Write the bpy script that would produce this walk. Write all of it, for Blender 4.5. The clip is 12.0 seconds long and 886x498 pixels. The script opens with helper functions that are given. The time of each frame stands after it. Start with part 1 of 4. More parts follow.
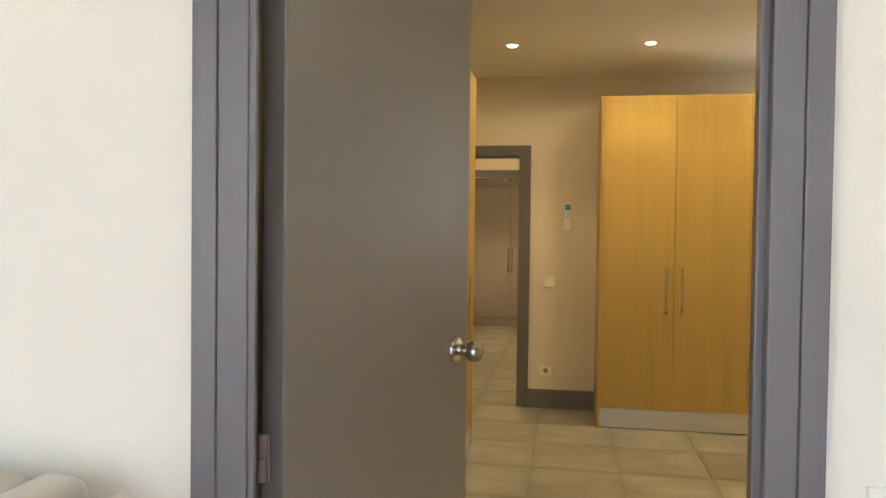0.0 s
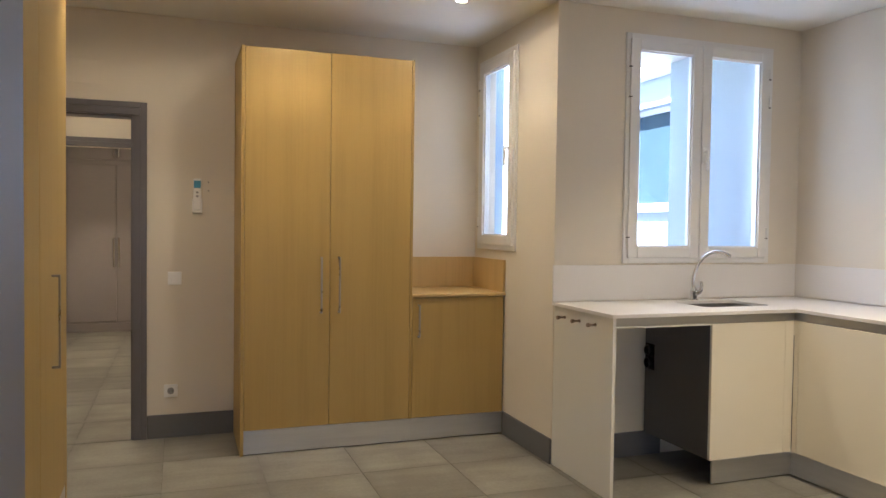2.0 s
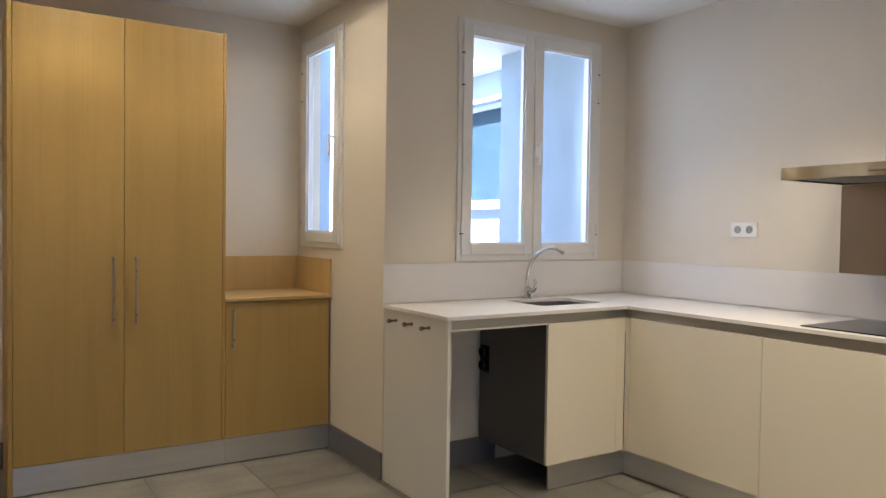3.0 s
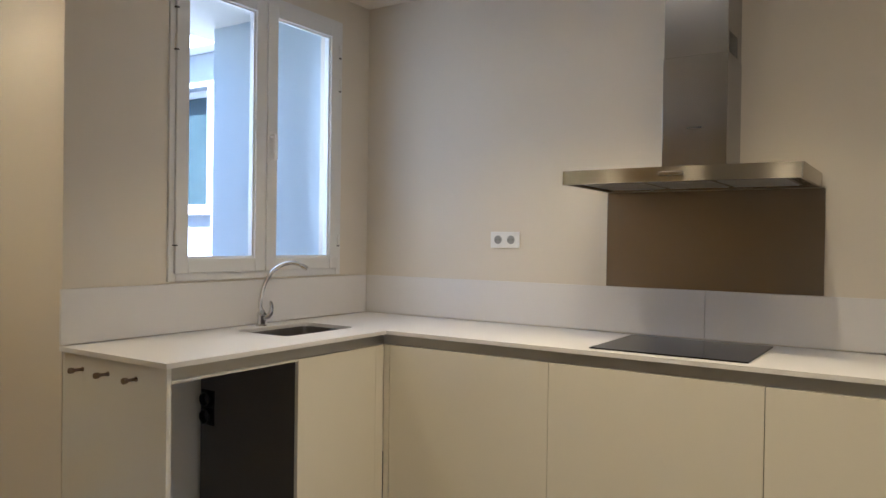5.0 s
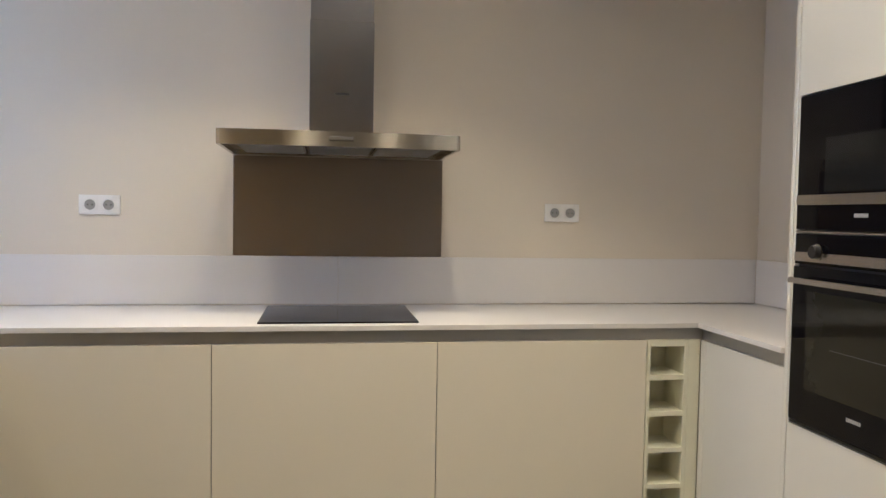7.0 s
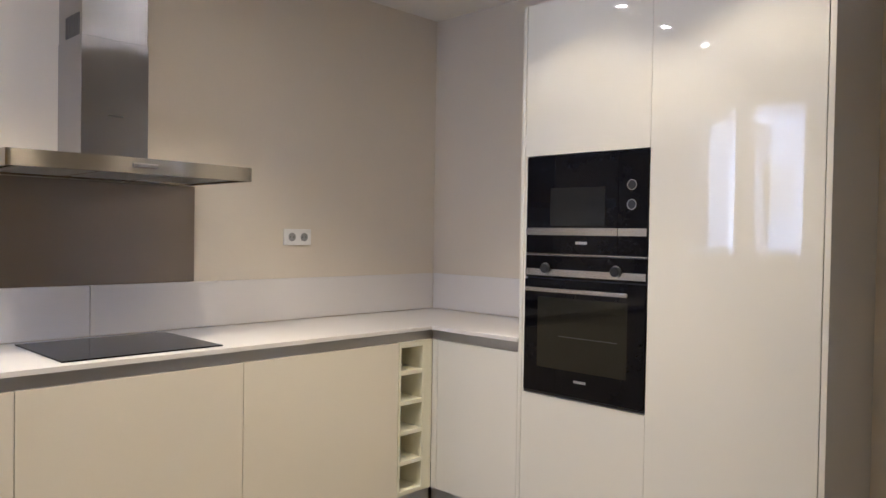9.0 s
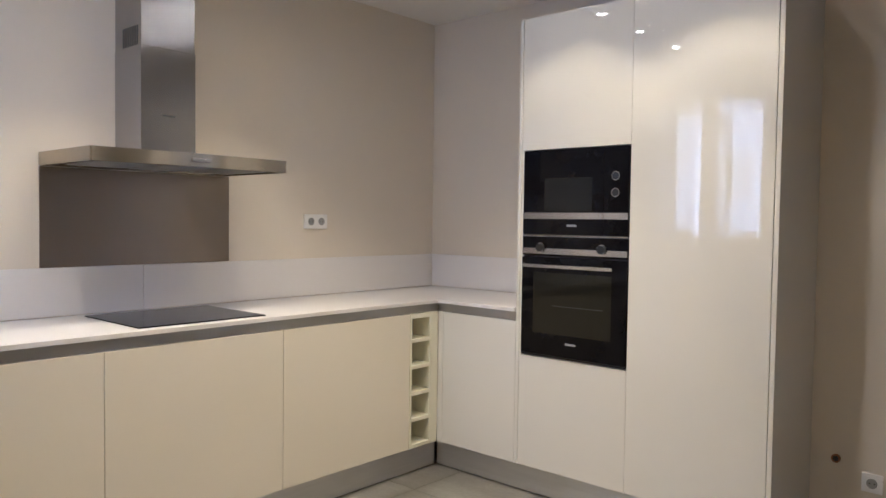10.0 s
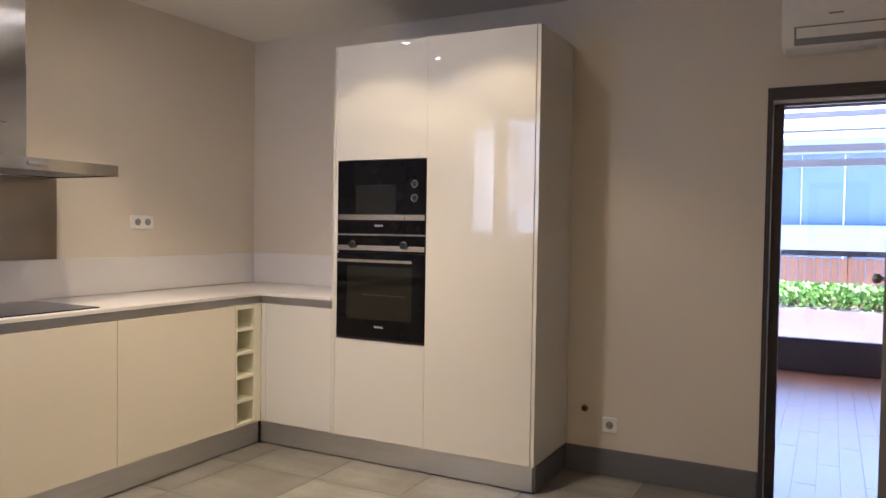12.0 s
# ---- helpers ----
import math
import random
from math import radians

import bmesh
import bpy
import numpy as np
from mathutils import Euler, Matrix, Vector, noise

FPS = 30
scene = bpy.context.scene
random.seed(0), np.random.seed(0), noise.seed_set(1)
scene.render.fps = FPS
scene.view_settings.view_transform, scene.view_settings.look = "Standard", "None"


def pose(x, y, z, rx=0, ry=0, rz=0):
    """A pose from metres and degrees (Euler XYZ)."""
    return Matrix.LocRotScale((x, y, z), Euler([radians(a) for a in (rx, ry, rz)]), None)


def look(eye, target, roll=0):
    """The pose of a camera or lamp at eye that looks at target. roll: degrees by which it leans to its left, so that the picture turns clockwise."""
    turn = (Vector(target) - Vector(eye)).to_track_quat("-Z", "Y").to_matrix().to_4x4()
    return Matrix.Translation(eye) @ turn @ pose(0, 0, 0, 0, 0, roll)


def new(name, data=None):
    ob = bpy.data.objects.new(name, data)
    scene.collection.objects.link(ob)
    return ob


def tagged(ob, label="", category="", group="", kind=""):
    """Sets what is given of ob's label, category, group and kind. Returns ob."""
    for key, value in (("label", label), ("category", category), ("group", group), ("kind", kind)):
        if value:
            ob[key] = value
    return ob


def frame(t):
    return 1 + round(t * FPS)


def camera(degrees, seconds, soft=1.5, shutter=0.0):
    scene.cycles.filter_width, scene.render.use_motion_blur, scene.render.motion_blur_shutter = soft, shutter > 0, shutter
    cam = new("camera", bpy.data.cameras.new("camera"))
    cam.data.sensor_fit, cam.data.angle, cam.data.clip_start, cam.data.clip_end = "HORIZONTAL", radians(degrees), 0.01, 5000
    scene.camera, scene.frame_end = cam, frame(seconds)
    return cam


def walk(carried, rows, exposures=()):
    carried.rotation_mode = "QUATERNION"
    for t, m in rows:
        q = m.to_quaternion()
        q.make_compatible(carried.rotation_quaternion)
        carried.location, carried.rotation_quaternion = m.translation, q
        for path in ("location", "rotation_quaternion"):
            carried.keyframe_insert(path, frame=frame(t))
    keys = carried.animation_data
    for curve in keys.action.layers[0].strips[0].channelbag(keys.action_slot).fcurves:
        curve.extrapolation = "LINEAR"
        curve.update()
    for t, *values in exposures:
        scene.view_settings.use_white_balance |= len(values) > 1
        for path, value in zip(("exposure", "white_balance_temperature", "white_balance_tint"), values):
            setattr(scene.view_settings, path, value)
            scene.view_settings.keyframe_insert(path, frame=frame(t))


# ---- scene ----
cam = camera(61.8, 12.0)
PATH = [
    (0, (0.251, 1.640, 1.434), (-0.081, 3.612, 1.386), 0.69),
    (0.2, (0.197, 1.753, 1.437), (-0.036, 3.739, 1.392), 0.70),
    (0.5, (0.152, 1.915, 1.426), (0.059, 3.912, 1.377), 0.56),
    (1, (0.110, 2.216, 1.422), (0.280, 4.208, 1.371), 0.64),
    (1.5, (0.090, 2.462, 1.403), (0.530, 4.413, 1.350), 0.71),
    (2, (0.134, 2.671, 1.390), (0.807, 4.553, 1.328), 0.76),
    (2.5, (0.236, 2.835, 1.378), (1.131, 4.622, 1.311), 0.79),
    (3, (0.313, 3.011, 1.370), (1.396, 4.691, 1.312), 0.82),
    (3.2, (0.338, 3.087, 1.365), (1.480, 4.728, 1.312), 0.88),
    (5, (0.655, 3.773, 1.374), (2.324, 4.874, 1.351), 0.80),
    (5.5, (0.664, 3.994, 1.358), (2.480, 4.829, 1.309), 0.81),
    (6, (0.658, 4.250, 1.356), (2.603, 4.715, 1.294), 0.89),
    (6.5, (0.621, 4.467, 1.358), (2.618, 4.523, 1.276), 1.00),
    (7, (0.670, 4.659, 1.363), (2.642, 4.341, 1.271), 0.96),
    (7.5, (0.729, 4.896, 1.377), (2.610, 4.222, 1.303), 1.11),
    (7.7, (0.729, 5.015, 1.378), (2.550, 4.191, 1.313), 1.15),
    (9.3, (0.795, 5.941, 1.410), (2.149, 4.470, 1.365), 0.92),
    (9.5, (0.752, 6.045, 1.407), (2.098, 4.567, 1.356), 0.91),
    (10, (0.598, 6.259, 1.401), (1.929, 4.769, 1.322), 0.76),
    (10.5, (0.453, 6.459, 1.396), (1.770, 4.956, 1.305), 0.78),
    (11, (0.331, 6.617, 1.388), (1.611, 5.084, 1.279), 0.73),
    (11.5, (0.259, 6.702, 1.383), (1.458, 5.104, 1.279), 0.78),
    (12, (0.243, 6.737, 1.380), (1.170, 4.966, 1.320), 0.87),
]
SKY = 0.15          # strength of the sky
LAMP = 12.0         # watts of a ceiling lamp
LAMPCOL = (1.0, 0.765, 0.385)
LIGHT_BALANCE = [(0.0, 3.30, 7200, 12), (0.5, 3.44, 7400, 10), (0.8, 3.38, 6700, 12), (1.5, 3.27, 5100, 18.5), (2.0, 3.05, 5200, 20), (3.2, 2.82, 5100, 20), (5.5, 2.55, 5200, 17.5), (6.5, 2.65, 5100, 18), (7.5, 2.95, 4850, 22), (9.5, 3.0, 4900, 23.5), (11.4, 3.02, 4800, 23), (12.0, 2.95, 5300, 27)]
walk(cam, [(t, look(eye, target, roll)) for t, eye, target, roll in PATH], LIGHT_BALANCE)

# ---- light ----
world = bpy.data.worlds.new("sky")
scene.world = world
world.use_nodes = True
_wn = world.node_tree.nodes
_sky = _wn.new("ShaderNodeTexSky")
_sky.sky_type, _sky.sun_disc = "NISHITA", False
_sky.sun_elevation, _sky.sun_rotation = radians(55), radians(258)
_wn["Background"].inputs["Strength"].default_value = SKY
world.node_tree.links.new(_sky.outputs[0], _wn["Background"].inputs["Color"])
sun = new("sun", bpy.data.lights.new("sun", "SUN"))
sun.data.energy, sun.data.angle, sun.data.color = 5.0, radians(0.6), (1.0, 0.95, 0.86)
sun.matrix_world = look((0, 0, 0), (0.57, 0.02, -0.82))

# ---- materials ----
MATS = {}


def mat(name, color, rough=0.5, metal=0.0, var=0.06, scale=6.0, bump=0.0, bscale=120.0, coat=0.0, stretch=(1, 1, 1), spec=0.5, per_piece=0.0, island=0.0, aniso=0.0, turn=0.25, rvar=0.15, coat_rough=0.03):
    """A painted, moulded or metal surface: base colour, broad unevenness, fine grain and relief."""
    if name in MATS:
        return MATS[name]
    m = bpy.data.materials.new(name)
    m.use_nodes = True
    nt = m.node_tree
    N, L = nt.nodes, nt.links
    b = N["Principled BSDF"]
    tc, mp = N.new("ShaderNodeTexCoord"), N.new("ShaderNodeMapping")
    mp.inputs["Scale"].default_value = stretch
    L.new(tc.outputs["Object"], mp.inputs["Vector"])
    n1, n2 = N.new("ShaderNodeTexNoise"), N.new("ShaderNodeTexNoise")
    n1.inputs["Scale"].default_value, n1.inputs["Detail"].default_value = scale, 5
    n2.inputs["Scale"].default_value, n2.inputs["Detail"].default_value = bscale, 3
    for n in (n1, n2):
        L.new(mp.outputs[0], n.inputs["Vector"])
    add = N.new("ShaderNodeMath")
    add.operation = "MULTIPLY_ADD"
    L.new(n2.outputs["Fac"], add.inputs[0])
    add.inputs[1].default_value = 0.35
    L.new(n1.outputs["Fac"], add.inputs[2])
    ramp = N.new("ShaderNodeMapRange")
    ramp.inputs["From Min"].default_value, ramp.inputs["From Max"].default_value = 0.35, 1.0
    ramp.inputs["To Min"].default_value, ramp.inputs["To Max"].default_value = 1 - var, 1 + var
    L.new(add.outputs[0], ramp.inputs["Value"])
    fac = ramp.outputs[0]
    if per_piece or island:
        src = N.new("ShaderNodeObjectInfo").outputs["Random"] if per_piece else N.new("ShaderNodeNewGeometry").outputs["Random Per Island"]
        r2 = N.new("ShaderNodeMapRange")
        p = per_piece or island
        r2.inputs["To Min"].default_value, r2.inputs["To Max"].default_value = 1 - p, 1 + p
        L.new(src, r2.inputs["Value"])
        mul = N.new("ShaderNodeMath")
        mul.operation = "MULTIPLY"
        L.new(fac, mul.inputs[0]), L.new(r2.outputs[0], mul.inputs[1])
        fac = mul.outputs[0]
    mix = N.new("ShaderNodeVectorMath")
    mix.operation = "SCALE"
    mix.inputs[0].default_value = color
    L.new(fac, mix.inputs["Scale"])
    L.new(mix.outputs[0], b.inputs["Base Color"])
    rr = N.new("ShaderNodeMapRange")
    rr.inputs["From Min"].default_value, rr.inputs["From Max"].default_value = 0.3, 0.75
    rr.inputs["To Min"].default_value, rr.inputs["To Max"].default_value = rough * (1 - rvar), min(1.0, rough * (1 + rvar))
    L.new(n1.outputs["Fac"], rr.inputs["Value"])
    L.new(rr.outputs[0], b.inputs["Roughness"])
    b.inputs["Metallic"].default_value = metal
    b.inputs["Specular IOR Level"].default_value = spec
    b.inputs["Coat Weight"].default_value, b.inputs["Coat Roughness"].default_value = coat, coat_rough
    if aniso:
        tg = N.new("ShaderNodeTangent")
        tg.direction_type, tg.axis = "RADIAL", "Z"
        b.inputs["Anisotropic"].default_value, b.inputs["Anisotropic Rotation"].default_value = aniso, turn
        L.new(tg.outputs[0], b.inputs["Tangent"])
    if bump:
        bp = N.new("ShaderNodeBump")
        bp.inputs["Strength"].default_value, bp.inputs["Distance"].default_value = bump, 0.004
        L.new(n2.outputs["Fac"], bp.inputs["Height"])
        L.new(bp.outputs[0], b.inputs["Normal"])
    MATS[name] = m
    return m


def oak(name="oak veneer", color=(0.428, 0.290, 0.084), rough=0.42):
    """Straight vertical oak veneer: long streaks, fine pores, soft satin lacquer."""
    if name in MATS:
        return MATS[name]
    m = bpy.data.materials.new(name)
    m.use_nodes = True
    N, L = m.node_tree.nodes, m.node_tree.links
    b = N["Principled BSDF"]
    geo = N.new("ShaderNodeNewGeometry")
    info = N.new("ShaderNodeObjectInfo")
    off = N.new("ShaderNodeVectorMath")
    off.operation = "MULTIPLY_ADD"
    L.new(info.outputs["Random"], off.inputs[0])
    off.inputs[1].default_value = (7, 3, 5)
    L.new(geo.outputs["Position"], off.inputs[2])
    outs = []
    for sc, nscale in (((3.0, 3.0, 0.16), 4.0), ((30, 30, 0.5), 3.0), ((160, 160, 5.0), 2.0)):
        mp, n = N.new("ShaderNodeMapping"), N.new("ShaderNodeTexNoise")
        mp.inputs["Scale"].default_value = sc
        n.inputs["Scale"].default_value, n.inputs["Detail"].default_value = nscale, 4
        L.new(off.outputs[0], mp.inputs["Vector"]), L.new(mp.outputs[0], n.inputs["Vector"])
        outs.append(n.outputs["Fac"])
    s = outs[0]
    for o, w in zip(outs[1:], (0.55, 0.35)):
        a = N.new("ShaderNodeMath")
        a.operation = "MULTIPLY_ADD"
        L.new(o, a.inputs[0])
        a.inputs[1].default_value = w
        L.new(s, a.inputs[2])
        s = a.outputs[0]
    rp = N.new("ShaderNodeValToRGB")
    rp.color_ramp.elements[0].position, rp.color_ramp.elements[1].position = 0.6, 1.25
    rp.color_ramp.elements[0].color = (color[0] * 0.93, color[1] * 0.925, color[2] * 0.90, 1)
    rp.color_ramp.elements[1].color = (color[0] * 1.07, color[1] * 1.07, color[2] * 1.08, 1)
    L.new(s, rp.inputs[0])
    L.new(rp.outputs[0], b.inputs["Base Color"])
    b.inputs["Roughness"].default_value = rough
    bp = N.new("ShaderNodeBump")
    bp.inputs["Strength"].default_value, bp.inputs["Distance"].default_value = 0.12, 0.001
    L.new(outs[2], bp.inputs["Height"])
    L.new(bp.outputs[0], b.inputs["Normal"])
    MATS[name] = m
    return m


def tile_mat(name="floor tile", color=(0.24, 0.228, 0.20)):
    """Cement-look porcelain: clouds, trowel streaks, stains near some edges; differs tile by tile."""
    if name in MATS:
        return MATS[name]
    m = bpy.data.materials.new(name)
    m.use_nodes = True
    N, L = m.node_tree.nodes, m.node_tree.links
    b = N["Principled BSDF"]
    tc, info = N.new("ShaderNodeTexCoord"), N.new("ShaderNodeObjectInfo")
    off = N.new("ShaderNodeVectorMath")
    off.operation = "MULTIPLY_ADD"
    L.new(info.outputs["Random"], off.inputs[0])
    off.inputs[1].default_value = (37, 53, 11)
    L.new(tc.outputs["Object"], off.inputs[2])
    outs = []
    for sc, ns, d in (((1, 1, 1), 2.2, 6), ((0.7, 4, 1), 3.0, 4), ((1, 1, 1), 60, 3)):
        mp, n = N.new("ShaderNodeMapping"), N.new("ShaderNodeTexNoise")
        mp.inputs["Scale"].default_value = sc
        n.inputs["Scale"].default_value, n.inputs["Detail"].default_value = ns, d
        L.new(off.outputs[0], mp.inputs["Vector"]), L.new(mp.outputs[0], n.inputs["Vector"])
        outs.append(n.outputs["Fac"])
    s = outs[0]
    for o, w in zip(outs[1:], (0.32, 0.25)):
        a = N.new("ShaderNodeMath")
        a.operation = "MULTIPLY_ADD"
        L.new(o, a.inputs[0])
        a.inputs[1].default_value = w
        L.new(s, a.inputs[2])
        s = a.outputs[0]
    rp = N.new("ShaderNodeValToRGB")
    e = rp.color_ramp.elements
    e[0].position, e[1].position = 0.62, 1.2
    e[0].color = (color[0] * 0.72, color[1] * 0.71, color[2] * 0.70, 1)
    e[1].color = (color[0] * 1.3, color[1] * 1.32, color[2] * 1.34, 1)
    L.new(s, rp.inputs[0])
    # burnished darker rims, uneven, printed on each tile; a shade of its own for each tile
    sep = N.new("ShaderNodeSeparateXYZ")
    L.new(tc.outputs["Object"], sep.inputs[0])
    dist = None
    for ax in (0, 1):
        half = N.new("ShaderNodeMath")
        half.operation = "SUBTRACT"
        L.new(sep.outputs[ax], half.inputs[0])
        half.inputs[1].default_value = 0.264
        ab = N.new("ShaderNodeMath")
        ab.operation = "ABSOLUTE"
        L.new(half.outputs[0], ab.inputs[0])
        if dist is None:
            dist = ab.outputs[0]
        else:
            mx = N.new("ShaderNodeMath")
            mx.operation = "MAXIMUM"
            L.new(dist, mx.inputs[0]), L.new(ab.outputs[0], mx.inputs[1])
            dist = mx.outputs[0]
    wob = N.new("ShaderNodeMath")
    wob.operation = "MULTIPLY_ADD"
    L.new(outs[0], wob.inputs[0])
    wob.inputs[1].default_value = 0.11
    L.new(dist, wob.inputs[2])
    rim = N.new("ShaderNodeMapRange")
    rim.interpolation_type = "SMOOTHSTEP"
    rim.inputs["From Min"].default_value, rim.inputs["From Max"].default_value = 0.235, 0.325
    rim.inputs["To Min"].default_value, rim.inputs["To Max"].default_value = 1.03, 0.84
    L.new(wob.outputs[0], rim.inputs["Value"])
    each = N.new("ShaderNodeMapRange")
    each.inputs["To Min"].default_value, each.inputs["To Max"].default_value = 0.9, 1.1
    L.new(info.outputs["Random"], each.inputs["Value"])
    both = N.new("ShaderNodeMath")
    both.operation = "MULTIPLY"
    L.new(rim.outputs[0], both.inputs[0]), L.new(each.outputs[0], both.inputs[1])
    tone = N.new("ShaderNodeVectorMath")
    tone.operation = "SCALE"
    L.new(rp.outputs[0], tone.inputs[0]), L.new(both.outputs[0], tone.inputs["Scale"])
    L.new(tone.outputs[0], b.inputs["Base Color"])
    rr = N.new("ShaderNodeMapRange")
    rr.inputs["To Min"].default_value, rr.inputs["To Max"].default_value = 0.28, 0.5
    L.new(outs[0], rr.inputs["Value"])
    L.new(rr.outputs[0], b.inputs["Roughness"])
    bp = N.new("ShaderNodeBump")
    bp.inputs["Strength"].default_value, bp.inputs["Distance"].default_value = 0.08, 0.002
    L.new(outs[2], bp.inputs["Height"])
    L.new(bp.outputs[0], b.inputs["Normal"])
    MATS[name] = m
    return m


def glass_mat(name="glass", tint=(0.97, 0.99, 0.985), rough=0.0):
    """Thin window glass: lets light straight through, with a weak mirror sheen."""
    if name in MATS:
        return MATS[name]
    m = bpy.data.materials.new(name)
    m.use_nodes = True
    N, L = m.node_tree.nodes, m.node_tree.links
    N.remove(N["Principled BSDF"])
    tr, gl, fr, mx = N.new("ShaderNodeBsdfTransparent"), N.new("ShaderNodeBsdfGlossy"), N.new("ShaderNodeLayerWeight"), N.new("ShaderNodeMixShader")
    tr.inputs["Color"].default_value = (*tint, 1)
    gl.inputs["Roughness"].default_value = rough
    pw, sc = N.new("ShaderNodeMath"), N.new("ShaderNodeMath")
    pw.operation, sc.operation = "POWER", "MULTIPLY_ADD"
    pw.inputs[1].default_value, sc.inputs[1].default_value, sc.inputs[2].default_value = 4.0, 0.6, 0.03
    L.new(fr.outputs["Facing"], pw.inputs[0]), L.new(pw.outputs[0], sc.inputs[0]), L.new(sc.outputs[0], mx.inputs[0]), L.new(tr.outputs[0], mx.inputs[1]), L.new(gl.outputs[0], mx.inputs[2])
    L.new(mx.outputs[0], N["Material Output"].inputs["Surface"])
    MATS[name] = m
    return m


def glow(name, color, strength):
    if name in MATS:
        return MATS[name]
    m = bpy.data.materials.new(name)
    m.use_nodes = True
    b = m.node_tree.nodes["Principled BSDF"]
    b.inputs["Base Color"].default_value = (*color, 1)
    b.inputs["Emission Color"].default_value = (*color, 1)
    b.inputs["Emission Strength"].default_value = strength
    MATS[name] = m
    return m


PLASTER = mat("cream wall paint", (0.75, 0.685, 0.58), 0.75, var=0.025, scale=1.6, bump=0.1, bscale=260)
CEIL = mat("ceiling paint", (0.80, 0.77, 0.70), 0.85, var=0.02, scale=1.2, bump=0.05, bscale=200)
LIVWALL = mat("living room paint", (0.84, 0.82, 0.77), 0.75, var=0.02, scale=1.4, bump=0.15, bscale=180)
GREY = mat("grey joinery paint", (0.155, 0.148, 0.165), 0.38, var=0.05, scale=7, bump=0.05, bscale=300)
DOORGREY = mat("grey door paint", (0.222, 0.207, 0.198), 0.36, var=0.04, scale=3, bump=0.0, bscale=240, spec=0.8, rvar=0.0)
# kitchen side of the door frame: its backlit darkness is put into the colour
BROWN = mat("joinery paint darkened as backlit", (0.065, 0.052, 0.055), 0.4, var=0.06, scale=6, bump=0.05)
SKIRT = mat("grey skirting", (0.15, 0.15, 0.165), 0.4, var=0.1, scale=5, bump=0.05)
OAK = oak()
OAKLIGHT = oak("oak top", (0.54, 0.375, 0.145))
GLOSS = mat("cream gloss lacquer", (0.75, 0.73, 0.67), 0.45, var=0.008, scale=1.5, coat=1.0, rvar=0.0, spec=0.05, coat_rough=0.004)
CREAM = mat("cream satin lacquer", (0.81, 0.75, 0.625), 0.2, var=0.01, scale=1.5, coat=0.25, rvar=0.02)
RACK = mat("cream rack board", (0.82, 0.80, 0.64), 0.35, var=0.03, scale=6)
QUARTZ = mat("white quartz", (0.80, 0.775, 0.755), 0.28, var=0.008, scale=2, bscale=900, coat=0.1, rvar=0.0)
STEEL = mat("brushed steel", (0.43, 0.42, 0.415), 0.2, 1.0, var=0.02, scale=2.5, bscale=300, stretch=(1, 1, 12), aniso=0.85, turn=0.0, rvar=0.0)
DUCT = mat("brushed steel duct", (0.43, 0.42, 0.415), 0.22, 1.0, var=0.02, scale=2.5, bscale=300, stretch=(12, 12, 1), aniso=0.9, turn=0.0, rvar=0.0)
BOWL = mat("satin sink steel", (0.36, 0.34, 0.32), 0.38, 1.0, var=0.03)
STEELH = mat("brushed steel, along", (0.52, 0.50, 0.47), 0.27, 1.0, var=0.025, scale=2.5, bscale=300, stretch=(1, 1, 12), aniso=0.8, rvar=0.0)
LIP = mat("brushed steel, upright sheen", (0.46, 0.42, 0.35), 0.24, 1.0, var=0.02, scale=2.5, bscale=300, stretch=(1, 1, 12), aniso=1.0, turn=0.25, rvar=0.0)
PANEL = mat("steel splash panel", (0.38, 0.325, 0.27), 0.31, 1.0, var=0.05, scale=1.6, bscale=200, rvar=0.0)
ALU = mat("grey aluminium rail", (0.45, 0.44, 0.42), 0.42, 0.7, var=0.03, scale=3, stretch=(1, 1, 8))
PLINTH = mat("aluminium plinth", (0.66, 0.66, 0.67), 0.34, 0.9, var=0.08, scale=3, bump=0.05, bscale=80, stretch=(1, 1, 14))
CHROME = mat("chrome", (0.75, 0.75, 0.76), 0.08, 1.0, var=0.02)
SATIN = mat("satin nickel", (0.56, 0.53, 0.50), 0.24, 1.0, var=0.05, scale=20)
BOW = mat("dull nickel", (0.40, 0.37, 0.33), 0.3, 1.0, var=0.05, scale=20)
BLACK = mat("black glass", (0.004, 0.004, 0.006), 0.04, var=0.2, spec=0.16, rvar=0.0)
SOCKB = mat("glossy black plastic", (0.010, 0.010, 0.011), 0.12, var=0.1)
WIRE = mat("dim wire", (0.05, 0.05, 0.047), 0.4)
BLACKP = mat("black plastic", (0.012, 0.012, 0.013), 0.4, var=0.2)
OVENWIN = mat("dark oven window", (0.017, 0.0165, 0.013), 0.06, var=0.1, spec=0.28, rvar=0.0)
MWWIN = mat("smoked microwave window", (0.012, 0.013, 0.0155), 0.12, var=0.06, spec=0.3, rvar=0.0)
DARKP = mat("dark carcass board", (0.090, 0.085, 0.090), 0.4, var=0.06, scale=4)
WHITEP = mat("white plastic", (0.90, 0.89, 0.87), 0.3, var=0.02)
PVC = mat("white window lacquer", (0.80, 0.79, 0.77), 0.32, var=0.02, scale=3)
LCD = mat("blue display", (0.10, 0.32, 0.50), 0.2, var=0.05)
GREYP = mat("grey plastic", (0.30, 0.30, 0.31), 0.45, var=0.05)
WELL = mat("grey plastic well", (0.33, 0.33, 0.325), 0.4, var=0.03)
LIGHTMARK = mat("pale print", (0.42, 0.42, 0.42), 0.4)
DARKMARK = mat("dark print", (0.05, 0.05, 0.05), 0.4)
TILE = tile_mat()
GROUT = mat("grout", (0.17, 0.16, 0.145), 0.9, var=0.15, scale=12, bump=0.3, bscale=200)
GLASS = glass_mat()
